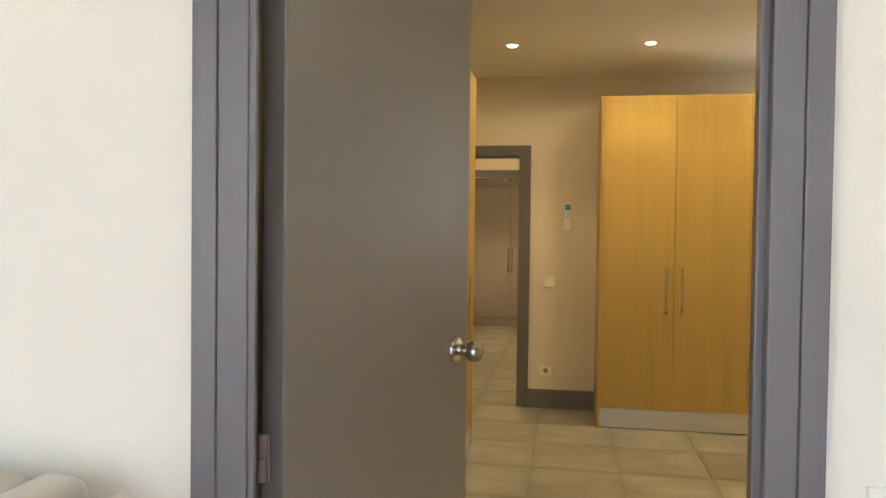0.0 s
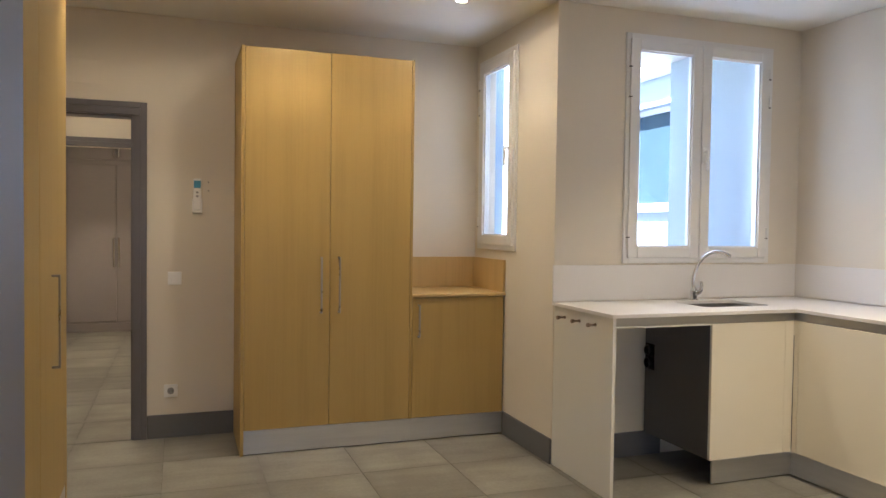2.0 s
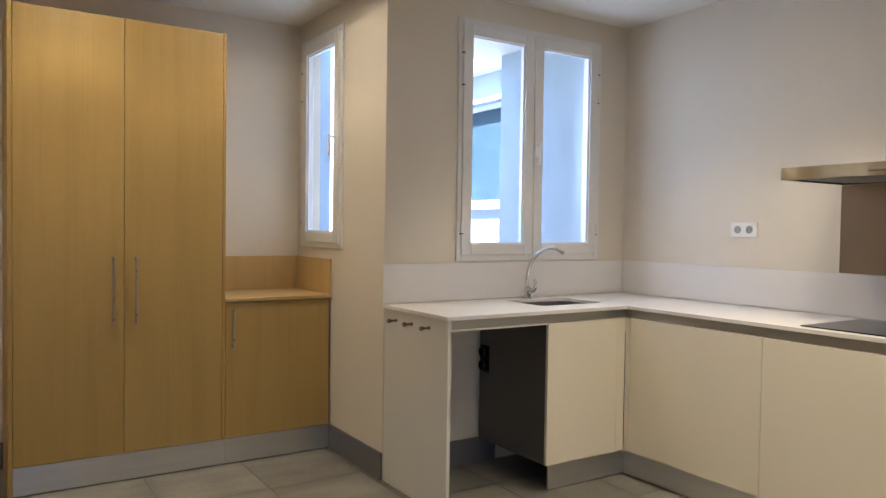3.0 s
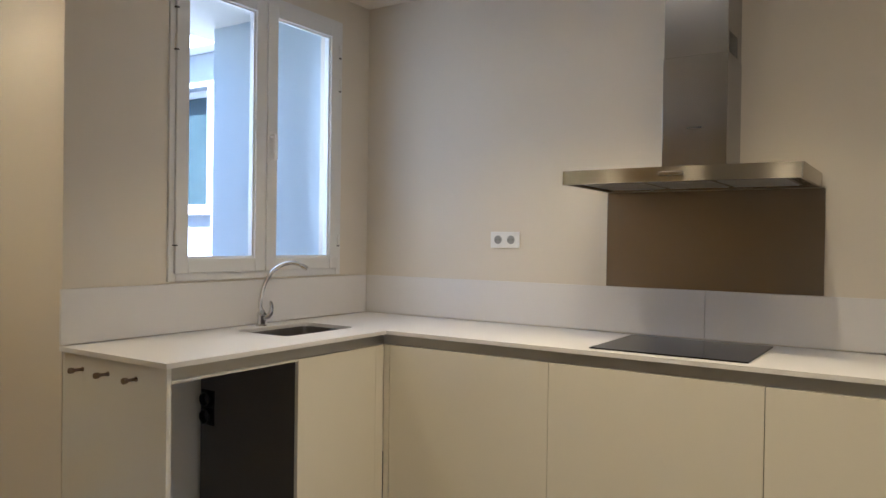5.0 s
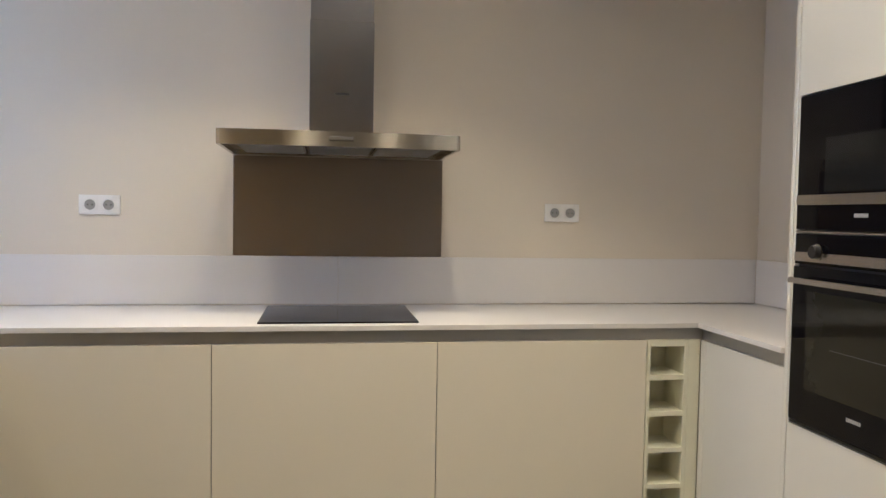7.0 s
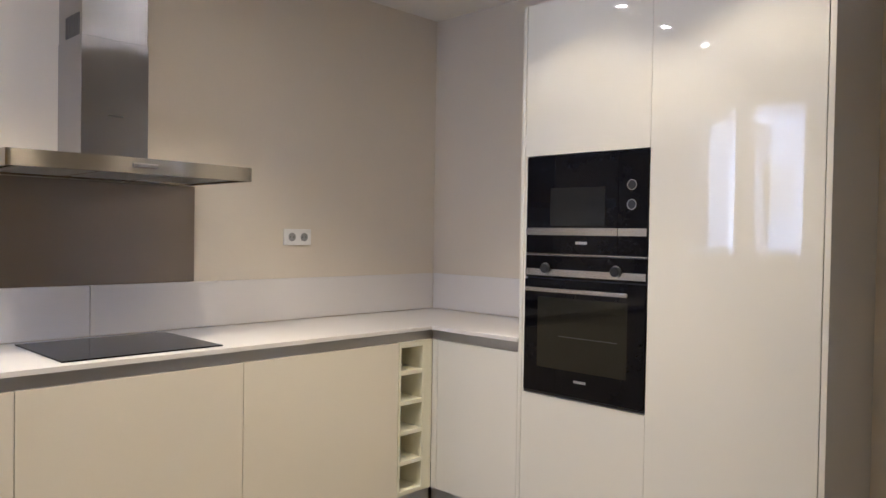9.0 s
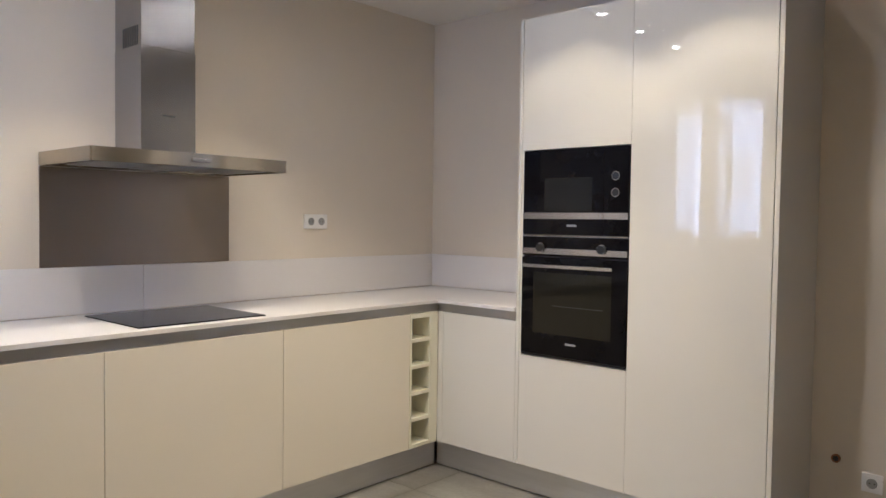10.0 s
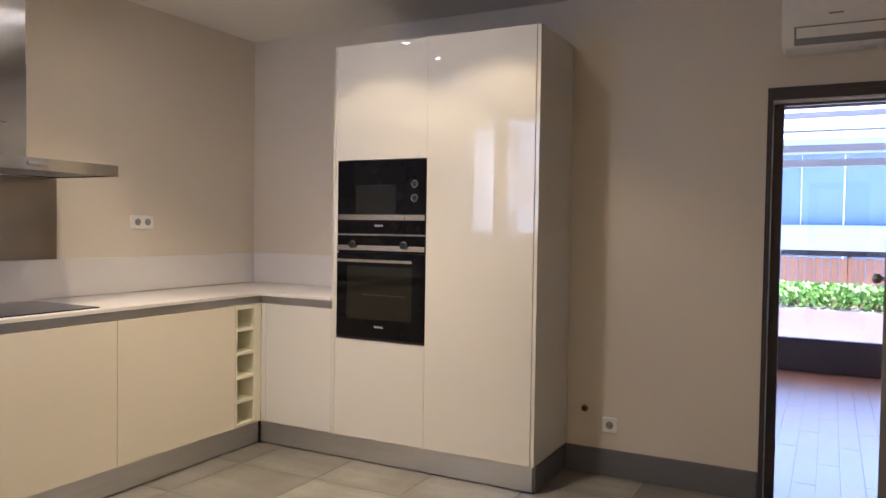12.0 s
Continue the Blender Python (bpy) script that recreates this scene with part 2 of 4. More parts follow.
EXTW = mat("white render outside", (0.80, 0.82, 0.84), 0.85, var=0.07, scale=1.3, bump=0.25, bscale=90)
# EXTN and EXTK: white render darkened and blued, shade put into the colour
EXTN = mat("white render darkened blue outside", (0.20, 0.255, 0.30), 0.85, var=0.05, scale=1.0, bump=0.2, bscale=90)
EXTK = mat("white render shaded grey-blue outside", (0.46, 0.50, 0.54), 0.85, var=0.06, scale=1.2, bump=0.25, bscale=90)
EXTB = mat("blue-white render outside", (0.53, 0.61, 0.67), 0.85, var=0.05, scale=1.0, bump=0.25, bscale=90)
WARD = mat("mauve-grey wardrobe paint", (0.30, 0.265, 0.265), 0.45, var=0.04, scale=4)
PARQUET = oak("oak parquet", (0.25, 0.105, 0.048), 0.34)
PARQUET.node_tree.nodes["Principled BSDF"].inputs["Coat Weight"].default_value = 0.5
PARQUET.node_tree.nodes["Principled BSDF"].inputs["Coat Roughness"].default_value = 0.2
LAMPGLOW = glow("lamp glass", (1.0, 0.86, 0.62), 20.0)


# ---- mesh helpers ----
def shade(me, angle=19):
    me.polygons.foreach_set("use_smooth", [True] * len(me.polygons))
    me.set_sharp_from_angle(angle=radians(angle))


def part(name, bm, material, parent=None, label="", angle=19):
    """One mesh object out of a bmesh, under a thing or a part."""
    me = bpy.data.meshes.new(name)
    bm.normal_update()
    bm.to_mesh(me)
    bm.free()
    me.materials.append(material)
    shade(me, angle)
    ob = new(name, me)
    if parent:
        ob.parent = parent
    if label:
        ob["label"] = label
    return ob


def thing(name, label, category, group="", kind=""):
    return tagged(new(name), label, category, group, kind)


def add_box(bm, x0, x1, y0, y1, z0, z1, bevel=0.0, seg=2):
    r = bmesh.ops.create_cube(bm, size=1.0)
    vs = r["verts"]
    for v in vs:
        v.co = Vector(((x0 + x1) / 2 + v.co.x * (x1 - x0), (y0 + y1) / 2 + v.co.y * (y1 - y0), (z0 + z1) / 2 + v.co.z * (z1 - z0)))
    if bevel:
        es = list({e for v in vs for e in v.link_edges})
        bmesh.ops.bevel(bm, geom=es, offset=bevel, segments=seg, affect="EDGES", profile=0.5)
    return bm


def box(x0, x1, y0, y1, z0, z1, bevel=0.0, seg=2):
    return add_box(bmesh.new(), x0, x1, y0, y1, z0, z1, bevel, seg)


def boxes(rows, bevel=0.0):
    bm = bmesh.new()
    for r in rows:
        add_box(bm, *r, bevel)
    return bm


def add_cyl(bm, p, q, r0, r1=None, seg=20):
    """A rod or cone from p to q."""
    p, q = Vector(p), Vector(q)
    m = Matrix.Translation((p + q) / 2) @ (q - p).to_track_quat("Z", "Y").to_matrix().to_4x4()
    bmesh.ops.create_cone(bm, cap_ends=True, segments=seg, radius1=r0, radius2=r0 if r1 is None else r1, depth=(q - p).length, matrix=m)
    return bm


def cyl(p, q, r0, r1=None, seg=20):
    return add_cyl(bmesh.new(), p, q, r0, r1, seg)


def lathe(rows, m=Matrix(), seg=28):
    """A turned shape: (radius, height) rows about z, then placed by m."""
    bm = bmesh.new()
    rings = []
    for r, h in rows:
        rings.append([bm.verts.new(m @ Vector((r * math.cos(2 * math.pi * i / seg), r * math.sin(2 * math.pi * i / seg), h))) for i in range(seg)])
    for a, b in zip(rings, rings[1:]):
        for i in range(seg):
            bm.faces.new((a[i], a[(i + 1) % seg], b[(i + 1) % seg], b[i]))
    bm.faces.new(rings[0][::-1]), bm.faces.new(rings[-1])
    bmesh.ops.recalc_face_normals(bm, faces=bm.faces)
    return bm


def tube(points, r, seg=20, r_end=None):
    """A bent pipe along points."""
    bm = bmesh.new()
    pts = [Vector(p) for p in points]
    rings = []
    up = Vector((0.3, 1, 0.2)).normalized()
    for i, p in enumerate(pts):
        d = (pts[min(i + 1, len(pts) - 1)] - pts[max(i - 1, 0)]).normalized()
        a = d.cross(up).normalized()
        b = d.cross(a)
        rr = r if r_end is None else r + (r_end - r) * i / (len(pts) - 1)
        rings.append([bm.verts.new(p + (a * math.cos(2 * math.pi * k / seg) + b * math.sin(2 * math.pi * k / seg)) * rr) for k in range(seg)])
    for a, b in zip(rings, rings[1:]):
        for k in range(seg):
            bm.faces.new((a[k], a[(k + 1) % seg], b[(k + 1) % seg], b[k]))
    bm.faces.new(rings[0][::-1]), bm.faces.new(rings[-1])
    bmesh.ops.recalc_face_normals(bm, faces=bm.faces)
    return bm


def frame_bm(axis, a0, a1, z0, z1, d0, d1, w, bevel=0.003):
    """A four-sided frame of bar width w; axis 'x': it runs along x and has depth in y."""
    bm = bmesh.new()
    rows = ((a0, a0 + w, z0, z1), (a1 - w, a1, z0, z1), (a0 + w, a1 - w, z0, z0 + w), (a0 + w, a1 - w, z1 - w, z1))
    for p, q, r, s in rows:
        if axis == "x":
            add_box(bm, p, q, d0, d1, r, s, bevel)
        else:
            add_box(bm, d0, d1, p, q, r, s, bevel)
    return bm


def wall(name, bm, material, label):
    return tagged(part(name, bm, material), label, "wall", kind="structure")


# ---- plan ----
H = 2.702           # ceiling
XE, YS, YN, YK, XR = 3.997, 2.565, 7.741, 6.510, 2.197   # east, south, north, sink wall, return wall
YD, YL = 2.655, 2.570   # kitchen and living-room faces of the wall by the door
XW = -1.0           # west wall
DX0, DX1, DZ = -0.156, 0.479, 2.030   # living-room doorway
NX0, NX1, NZ = -0.92, -0.137, 2.060   # hall doorway
YH, YH2 = 9.45, 9.55   # cross wall in the hall
YG = -1.40          # glazing of the living room

# walls with their openings
DXR = DX1 + 0.038   # rebate of the doorway
wall("wall_south", boxes([(DXR, 1.60, YL, YD, 0, H), (1.60, XE + 0.2, YS - 0.1, YS, 0, H), (-3.2, DX0 - 0.034, YL, YD, 0, H), (DX0 - 0.034, DX0, YL, YD, DZ, H), (DX0, DXR, YL, YD, DZ, H)]), PLASTER, "cream painted wall between kitchen and living room")
wall("wall_east", boxes([(XE, XE + 0.2, YS, YK + 0.14, 0, H)]), PLASTER, "cream painted wall behind the cooker hood")
wall("wall_sink", boxes([(XR + 0.12, 2.66, YK, YK + 0.14, 0, H), (3.745, XE, YK, YK + 0.14, 0, H), (2.66, 3.745, YK, YK + 0.14, 0, 1.188), (2.66, 3.745, YK, YK + 0.14, 2.552, H)]), PLASTER, "cream painted wall with a window over the sink")
wall("wall_return", boxes([(XR, XR + 0.12, YK, 7.045, 0, H), (XR, XR + 0.12, 7.665, YN + 0.12, 0, H), (XR, XR + 0.12, 7.045, 7.665, 0, 1.240), (XR, XR + 0.12, 7.045, 7.665, 2.560, H)]), PLASTER, "short cream wall with a narrow window")
wall("wall_north", boxes([(NX1, XR, YN, YN + 0.12, 0, H), (XW - 0.9, NX0, YN, YN + 0.12, 0, H), (NX0, NX1, YN, YN + 0.12, NZ, H)]), PLASTER, "cream painted wall with a doorway to the hall")
wall("wall_west", boxes([(XW - 0.12, XW, YD, YN, 0, H)]), PLASTER, "cream painted wall")
tagged(part("ceiling", box(XW - 0.12, XE + 0.2, YS - 0.1, YN + 0.12, H, H + 0.12), CEIL), "flat painted kitchen ceiling", "ceiling", kind="structure")

# hall behind the north door
wall("wall_hall_west", boxes([(-1.34, -1.22, YN + 0.12, 13.6, 0, H)]), LIVWALL, "white hall wall")
wall("wall_hall_east", boxes([(0.35, 0.47, YN + 0.12, 13.0, 0, H)]), PLASTER, "cream hall wall")
wall("wall_hall_cross", boxes([(-1.22, -0.97, YH, YH2, 0, H), (-0.17, 0.35, YH, YH2, 0, H), (-0.97, -0.17, YH, YH2, 2.01, H)]), PLASTER, "cream wall with a wide opening in the hall")
wall("wall_hall_end", boxes([(-1.42, 0.47, 13.5, 13.6, 0, H)]), PLASTER, "cream wall behind the wardrobe")
tagged(part("ceiling_hall", box(-1.42, 0.47, YN + 0.12, 13.6, H, H + 0.1), CEIL), "painted hall ceiling", "ceiling", kind="structure")

# living room
wall("wall_living_west", boxes([(-3.2, -3.08, YG, YL, 0, H)]), LIVWALL, "white living room wall")
wall("wall_living_east", boxes([(1.60, 1.72, YG, YS - 0.1, 0, H)]), LIVWALL, "white living room wall")
wall("wall_living_skin", boxes([(DXR, 1.60, YL - 0.012, YL, 0, H), (-3.08, DX0 - 0.034, YL - 0.012, YL, 0, H), (DX0 - 0.034, DXR, YL - 0.012, YL, DZ, H)]), LIVWALL, "white painted plaster beside the grey doorway")
tagged(part("ceiling_living", boxes([(-3.2, 3.42, YG - 0.1, YS - 0.1, H, H + 0.1), (-3.2, XW - 0.12, YS - 0.1, YD + 0.1, H, H + 0.1)]), CEIL), "white living room ceiling", "ceiling", kind="structure")


# ---- doors, casings, skirting ----
def casing(name, axis_y, side, x0, x1, z1, w, label, wr=None, paint=GREY):
    """Grey moulded door casing round an opening: two flat bands and a bead a leg."""
    t = thing(name, label, "door frame", kind="structure")
    wr = w if wr is None else wr
    for nm, a, b in (("casing_leg", x0 - w, x0), ("casing_leg", x1, x1 + wr)):
        inner_left = a < x0
        v = b - a
        s0, s1 = (a, a + v * 0.45) if inner_left else (b - v * 0.45, b)
        bm = box(s0, s1, min(axis_y, axis_y + side * 0.022), max(axis_y, axis_y + side * 0.022), 0, z1 + w, 0.002)
        s2, s3 = (a + v * 0.45, b) if inner_left else (a, b - v * 0.45)
        add_box(bm, s2, s3, min(axis_y, axis_y + side * 0.019), max(axis_y, axis_y + side * 0.019), 0, z1, 0.002)
        part(nm, bm, paint, t)
    bm = box(x0 - w * 0.55, x1 + wr * 0.55, min(axis_y, axis_y + side * 0.022), max(axis_y, axis_y + side * 0.022), z1 + w * 0.55, z1 + w, 0.004)
    add_box(bm, x0 - w * 0.55, x1 + wr * 0.55, min(axis_y, axis_y + side * 0.019), max(axis_y, axis_y + side * 0.019), z1, z1 + w * 0.55, 0.005)
    part("casing_head", bm, paint, t)
    return t


def jamb(name, x0, x1, y0, y1, z1, label):
    t = thing(name, label, "door lining", kind="structure")
    part("lining", box(x0, x0 + 0.012, y0, y1, 0, z1, 0.002), GREY, t)
    part("lining", box(x1 - 0.012, x1, y0, y1, 0, z1, 0.002), GREY, t)
    part("lining", box(x0 + 0.012, x1 - 0.012, y0, y1, z1 - 0.012, z1, 0.002), GREY, t)
    return t


casing("door_casing_living", YL - 0.012, -1, DX0, DX1, DZ, 0.077, "grey moulded casing round the living room doorway", 0.066)
casing("door_casing_kitchen", YD, 1, DX0 - 0.035, DXR, DZ + 0.01, 0.060, "casing round the doorway, kitchen side, coloured dark brown as backlit", 0.024, BROWN)
rebate = thing("door_rebate", "hinge-side rebate of the doorway, coloured dark brown as in shade", "door lining", kind="structure")
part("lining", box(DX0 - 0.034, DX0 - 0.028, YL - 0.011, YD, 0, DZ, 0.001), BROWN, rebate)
# added black strip: stops light through the hinge gap and stands for its shade
part("seal", box(DX0 - 0.0345, DX0 - 0.0295, YD, YD + 0.024, 0, DZ, 0.001), BLACKP, rebate, "added black strip that keeps the hinge gap dark")
south = thing("door_lining_south", "grey door lining with a rebate on the hinge side", "door lining", kind="structure")
part("lining", box(DX0 - 0.02, DX0 + 0.010, YL - 0.028, YL - 0.019, 0, DZ, 0.002), GREY, south)
part("lining", box(DX1 - 0.010, DXR - 0.001, YL - 0.0115, YL + 0.010, 0, DZ, 0.002), GREY, south)
part("stop", box(DX1 - 0.008, DXR - 0.001, YL + 0.010, YL + 0.014, 0, DZ, 0.001), BROWN, south, "back of the door stop, coloured dark brown as backlit")
part("lining", box(DX0 + 0.010, DX1 - 0.010, YL - 0.012, YD - 0.062, DZ - 0.012, DZ, 0.002), GREY, south)
casing("door_casing_hall", YN, -1, NX0, NX1, NZ, 0.082, "grey casing round the hall doorway")
jamb("door_lining_hall", NX0, NX1, YN, YN + 0.12, NZ, "grey lining of the hall doorway")
casing("door_casing_cross", YH, -1, -0.97, -0.17, 2.01, 0.075, "dark grey casing round the hall opening")

# the grey door leaf, open into the kitchen
HX, HY = -0.173, 2.625
LEAF = pose(HX, HY, 0, 0, 0, 73.2)
door = thing("door_1", "open dark grey flush door with a steel ball knob", "door", kind="structure")
leaf = part("leaf", box(0.0, 0.615, -0.040, 0.0, 0.008, 2.02, 0.003), DOORGREY, door)
ball = [(0.0275, 0.0), (0.0275, 0.004), (0.024, 0.0075), (0.0125, 0.0105), (0.0102, 0.016), (0.0102, 0.024), (0.0130, 0.0265), (0.0172, 0.030), (0.0203, 0.0352), (0.0216, 0.0425), (0.0208, 0.0490), (0.0178, 0.0548), (0.0122, 0.0590), (0.0055, 0.0610), (0.0004, 0.0614)]
KZ = 1.190
part("knob", lathe(ball, pose(0.555, -0.040, KZ, 90, 0, 0)), SATIN, door, "satin steel ball knob with a round rose", 50)
part("knob", lathe(ball, pose(0.555, 0.0, KZ, -90, 0, 0)), SATIN, door, "satin steel ball knob with a round rose", 50)
for hz in (0.28, 1.078, 1.80):
    bm = cyl((-0.005, -0.006, hz), (-0.005, -0.006, hz + 0.032), 0.0065)
    add_cyl(bm, (-0.005, -0.006, hz + 0.035), (-0.005, -0.006, hz + 0.067), 0.0065)
    add_box(bm, -0.003, 0.0, -0.016, -0.002, hz, hz + 0.067, 0.0006)
    part("hinge", bm, mat("pinkish hinge paint", (0.36, 0.30, 0.31), 0.4), door)
door.matrix_basis = LEAF


def skirting(name, x0, x1, y0, y1, h=0.150, label="dark grey stone-look skirting along the wall"):
    tagged(part(name, box(x0, x1, y0, y1, 0, h, 0.004), SKIRT), label, "skirting", kind="structure")


skirting("baseboard_north", NX1 + 0.083, 0.480, YN - 0.014, YN)
skirting("baseboard_return", XR - 0.014, XR, YK - 0.004, 7.19)
skirting("baseboard_south", DXR + 0.026, 1.564, YD, YD + 0.014)
skirting("baseboard_bay", 2.216, 2.95, YK - 0.014, YK)
skirting("baseboard_hall", -1.22, -1.206, YH2, 12.85)

# ---- oak cabinets against the north wall ----
OX0, OXM, OX1, OX2 = 0.481, 1.012, 1.545, 2.186
OY, OZ, PL = 7.189, 2.438, 0.148


def bar_handle(parent, x, y, z0, z1, axis="y", w=0.012):
    """A flat bow handle that stands 3 cm off a front."""
    bm = bmesh.new()
    if axis == "y":
        add_box(bm, x - w / 2, x + w / 2, y - 0.034, y - 0.026, z0, z1, 0.002)
        add_box(bm, x - w / 2, x + w / 2, y - 0.028, y, z0, z0 + 0.010, 0.002)
        add_box(bm, x - w / 2, x + w / 2, y - 0.028, y, z1 - 0.010, z1, 0.002)
    else:
        add_box(bm, x + 0.026, x + 0.034, y - w / 2, y + w / 2, z0, z1, 0.002)
        add_box(bm, x, x + 0.028, y - w / 2, y + w / 2, z0, z0 + 0.010, 0.002)
        add_box(bm, x, x + 0.028, y - w / 2, y + w / 2, z1 - 0.010, z1, 0.002)
    return part("handle", bm, BOW, parent, "satin metal bow handle")


tall_oak = thing("tall_cabinet", "tall oak veneer cabinet with two closed doors", "cabinet")
part("side_panel", box(OX0, OX0 + 0.019, OY - 0.004, YN, 0, OZ, 0.001), OAK, tall_oak)
part("side_panel", box(OX1 - 0.016, OX1, OY - 0.002, YN, PL, OZ, 0.001), OAK, tall_oak)
part("carcass", box(OX0 + 0.019, OX1 - 0.016, OY + 0.022, YN, PL, OZ - 0.001), OAK, tall_oak)
for a, b, hx in ((OX0 + 0.021, OXM - 0.0015, 0.957), (OXM + 0.0015, OX1 - 0.018, 1.069)):
    d = part("door", box(a, b, OY, OY + 0.020, PL + 0.003, OZ - 0.003, 0.0012), OAK, tall_oak)
    bar_handle(d, hx, OY, 0.846, 1.191)
part("plinth", box(OX0 + 0.020, OX1 + 0.0015, OY + 0.004, OY + 0.016, 0.006, PL, 0.001), PLINTH, tall_oak, "brushed aluminium plinth")

low_oak = thing("base_cabinet", "low oak base cabinet with one door", "cabinet")
part("carcass", box(OX1 + 0.002, OX2, OY + 0.022, YN, PL, 0.930), OAK, low_oak)
d = part("door", box(OX1 + 0.003, OX2 - 0.002, OY, OY + 0.020, PL + 0.003, 0.925, 0.0012), OAK, low_oak)
bar_handle(d, 1.588, OY, 0.672, 0.885)
part("plinth", box(OX1 + 0.002, OX2, OY + 0.004, OY + 0.016, 0.006, PL, 0.001), PLINTH, low_oak, "brushed aluminium plinth")
oak_top = thing("oak_worktop", "oak worktop with an oak upstand on the low cabinet", "worktop")
part("top", box(OX1 + 0.001, XR - 0.001, OY - 0.012, YN, 0.932, 0.950, 0.002), OAKLIGHT, oak_top)
part("upstand", box(OX1 + 0.001, XR - 0.020, YN - 0.019, YN, 0.951, 1.168, 0.0015), OAKLIGHT, oak_top)
part("upstand", box(XR - 0.019, XR - 0.001, OY - 0.002, YN - 0.0, 0.951, 1.168, 0.0015), OAKLIGHT, oak_top)

# second run of oak cabinets on the west wall
QX, QY0, QYM, QY1 = -0.365, 5.20, 5.85, 6.54
for y0, y1, hy in ((QYM, QY1, 6.13), (QY0, QYM, 5.27)):
    t = thing("tall_cabinet", "tall oak cabinet along the west wall", "cabinet")
    part("carcass", box(XW, QX - 0.022, y0 + 0.001, y1, PL, 2.45), OAK, t)
    d = part("door", box(QX - 0.020, QX, y0 + 0.002, y1 - 0.002, PL + 0.003, 2.447, 0.0012), OAK, t)
    bar_handle(d, QX, hy, 0.770, 1.165, "x", 0.016)
    part("plinth", box(QX - 0.016, QX - 0.004, y0 + 0.001, y1, 0.006, PL, 0.001), PLINTH, t, "brushed aluminium plinth")
    if y1 == QY1:
        part("side_panel", box(XW, QX, y1, y1 + 0.019, 0, 2.45, 0.001), OAK, t)

# ---- fitted kitchen: sink run, hob run, tall unit ----
TY0 = 3.188               # door fronts of the south run
WZ, WT = 0.955, 0.018      # worktop top and thickness
FX, FY = 3.370, 5.882      # door fronts of the hob run and the sink run
DZ0, DZ1 = 0.152, 0.889    # door bottoms and tops
CX0, CYF, CXF, CYS = 2.186, 5.866, 3.362, 3.204
SX0, SX1, SY0, SY1 = 2.92, 3.375, 6.06, 6.385   # sink opening



def slab_with_hole(x0, x1, y0, y1, a0, a1, b0, b1, r, z0, z1):
    """A slab with one rounded rectangular cut-out."""
    bm = bmesh.new()
    hole = []
    for cx, cy, s in ((a1 - r, b1 - r, 0), (a0 + r, b1 - r, 1), (a0 + r, b0 + r, 2), (a1 - r, b0 + r, 3)):
        hole += [(cx + r * math.cos(math.pi / 2 * (s + k / 5)), cy + r * math.sin(math.pi / 2 * (s + k / 5))) for k in range(6)]
    corners = [(x1, y1), (x0, y1), (x0, y0), (x1, y0)]
    for z, up in ((z1, True), (z0, False)):
        hv = [bm.verts.new((x, y, z)) for x, y in hole]
        cv = [bm.verts.new((x, y, z)) for x, y in corners]
        for s in range(4):
            fan = hv[s * 6:s * 6 + 6]
            for p, q in zip(fan, fan[1:]):
                bm.faces.new((cv[s], q, p) if up else (cv[s], p, q))
            n = (s + 1) % 4
            quad = (cv[s], cv[n], hv[n * 6], fan[-1])
            bm.faces.new(quad if up else quad[::-1])
        if up:
            th, tc = hv, cv
    for a, b in ((th, hv), (tc, cv)):
        for i in range(len(a)):
            j = (i + 1) % len(a)
            bm.faces.new((a[i], a[j], b[j], b[i]))
    bmesh.ops.recalc_face_normals(bm, faces=bm.faces)
    return bm


top = thing("worktop", "white quartz worktop with upstands, round three sides", "worktop")
part("slab", slab_with_hole(CX0, XE, CYF, YK, SX0, SX1, SY0, SY1, 0.04, WZ - WT, WZ), QUARTZ, top)
part("slab", box(CXF, XE, YS, CYF, WZ - WT, WZ), QUARTZ, top)
part("slab", box(2.830, CXF, YS, CYS, WZ - WT, WZ), QUARTZ, top)
part("upstand", box(CX0, XE - 0.013, YK - 0.012, YK, WZ + 0.004, 1.170, 0.001), QUARTZ, top)
part("upstand", box(XE - 0.012, XE, 4.596, YK - 0.013, WZ + 0.004, 1.170, 0.001), QUARTZ, top)
part("upstand", box(XE - 0.012, XE, YS + 0.013, 4.594, WZ + 0.004, 1.170, 0.001), QUARTZ, top)
part("upstand", box(2.832, XE - 0.013, YS, YS + 0.012, WZ + 0.004, 1.170, 0.001), QUARTZ, top)

end = thing("end_panel", "white gloss end panel with three steel pegs", "panel")
part("board", box(2.200, 2.219, CYF + 0.018, YK - 0.001, 0.0, WZ - WT - 0.001, 0.001), GLOSS, end)
for hy in (6.375, 6.215, 6.050):
    bm = cyl((2.200, hy, 0.882), (2.158, hy, 0.882), 0.0058)
    add_cyl(bm, (2.163, hy, 0.882), (2.150, hy, 0.882), 0.0105, 0.0115)
    add_cyl(bm, (2.150, hy, 0.882), (2.147, hy, 0.882), 0.0115, 0.0095)
    add_cyl(bm, (2.200, hy, 0.882), (2.197, hy, 0.882), 0.009)
    part("peg", bm, mat("dark bronzed steel", (0.26, 0.20, 0.16), 0.3, 1.0, var=0.06, scale=20), end, "bronzed steel coat peg")

rail = thing("worktop_rail", "grey aluminium finger-grip rail under the worktop", "rail")
part("rail", box(2.220, FX + 0.03, FY + 0.014, FY + 0.019, DZ1 + 0.0015, WZ - WT), ALU, rail)
part("rail", box(FX + 0.014, FX + 0.0185, 3.172, FY + 0.018, DZ1 + 0.0015, WZ - WT), ALU, rail)
part("rail", box(2.832, FX + 0.018, TY0 - 0.018, TY0 - 0.014, DZ1 + 0.0015, WZ - WT), ALU, rail)
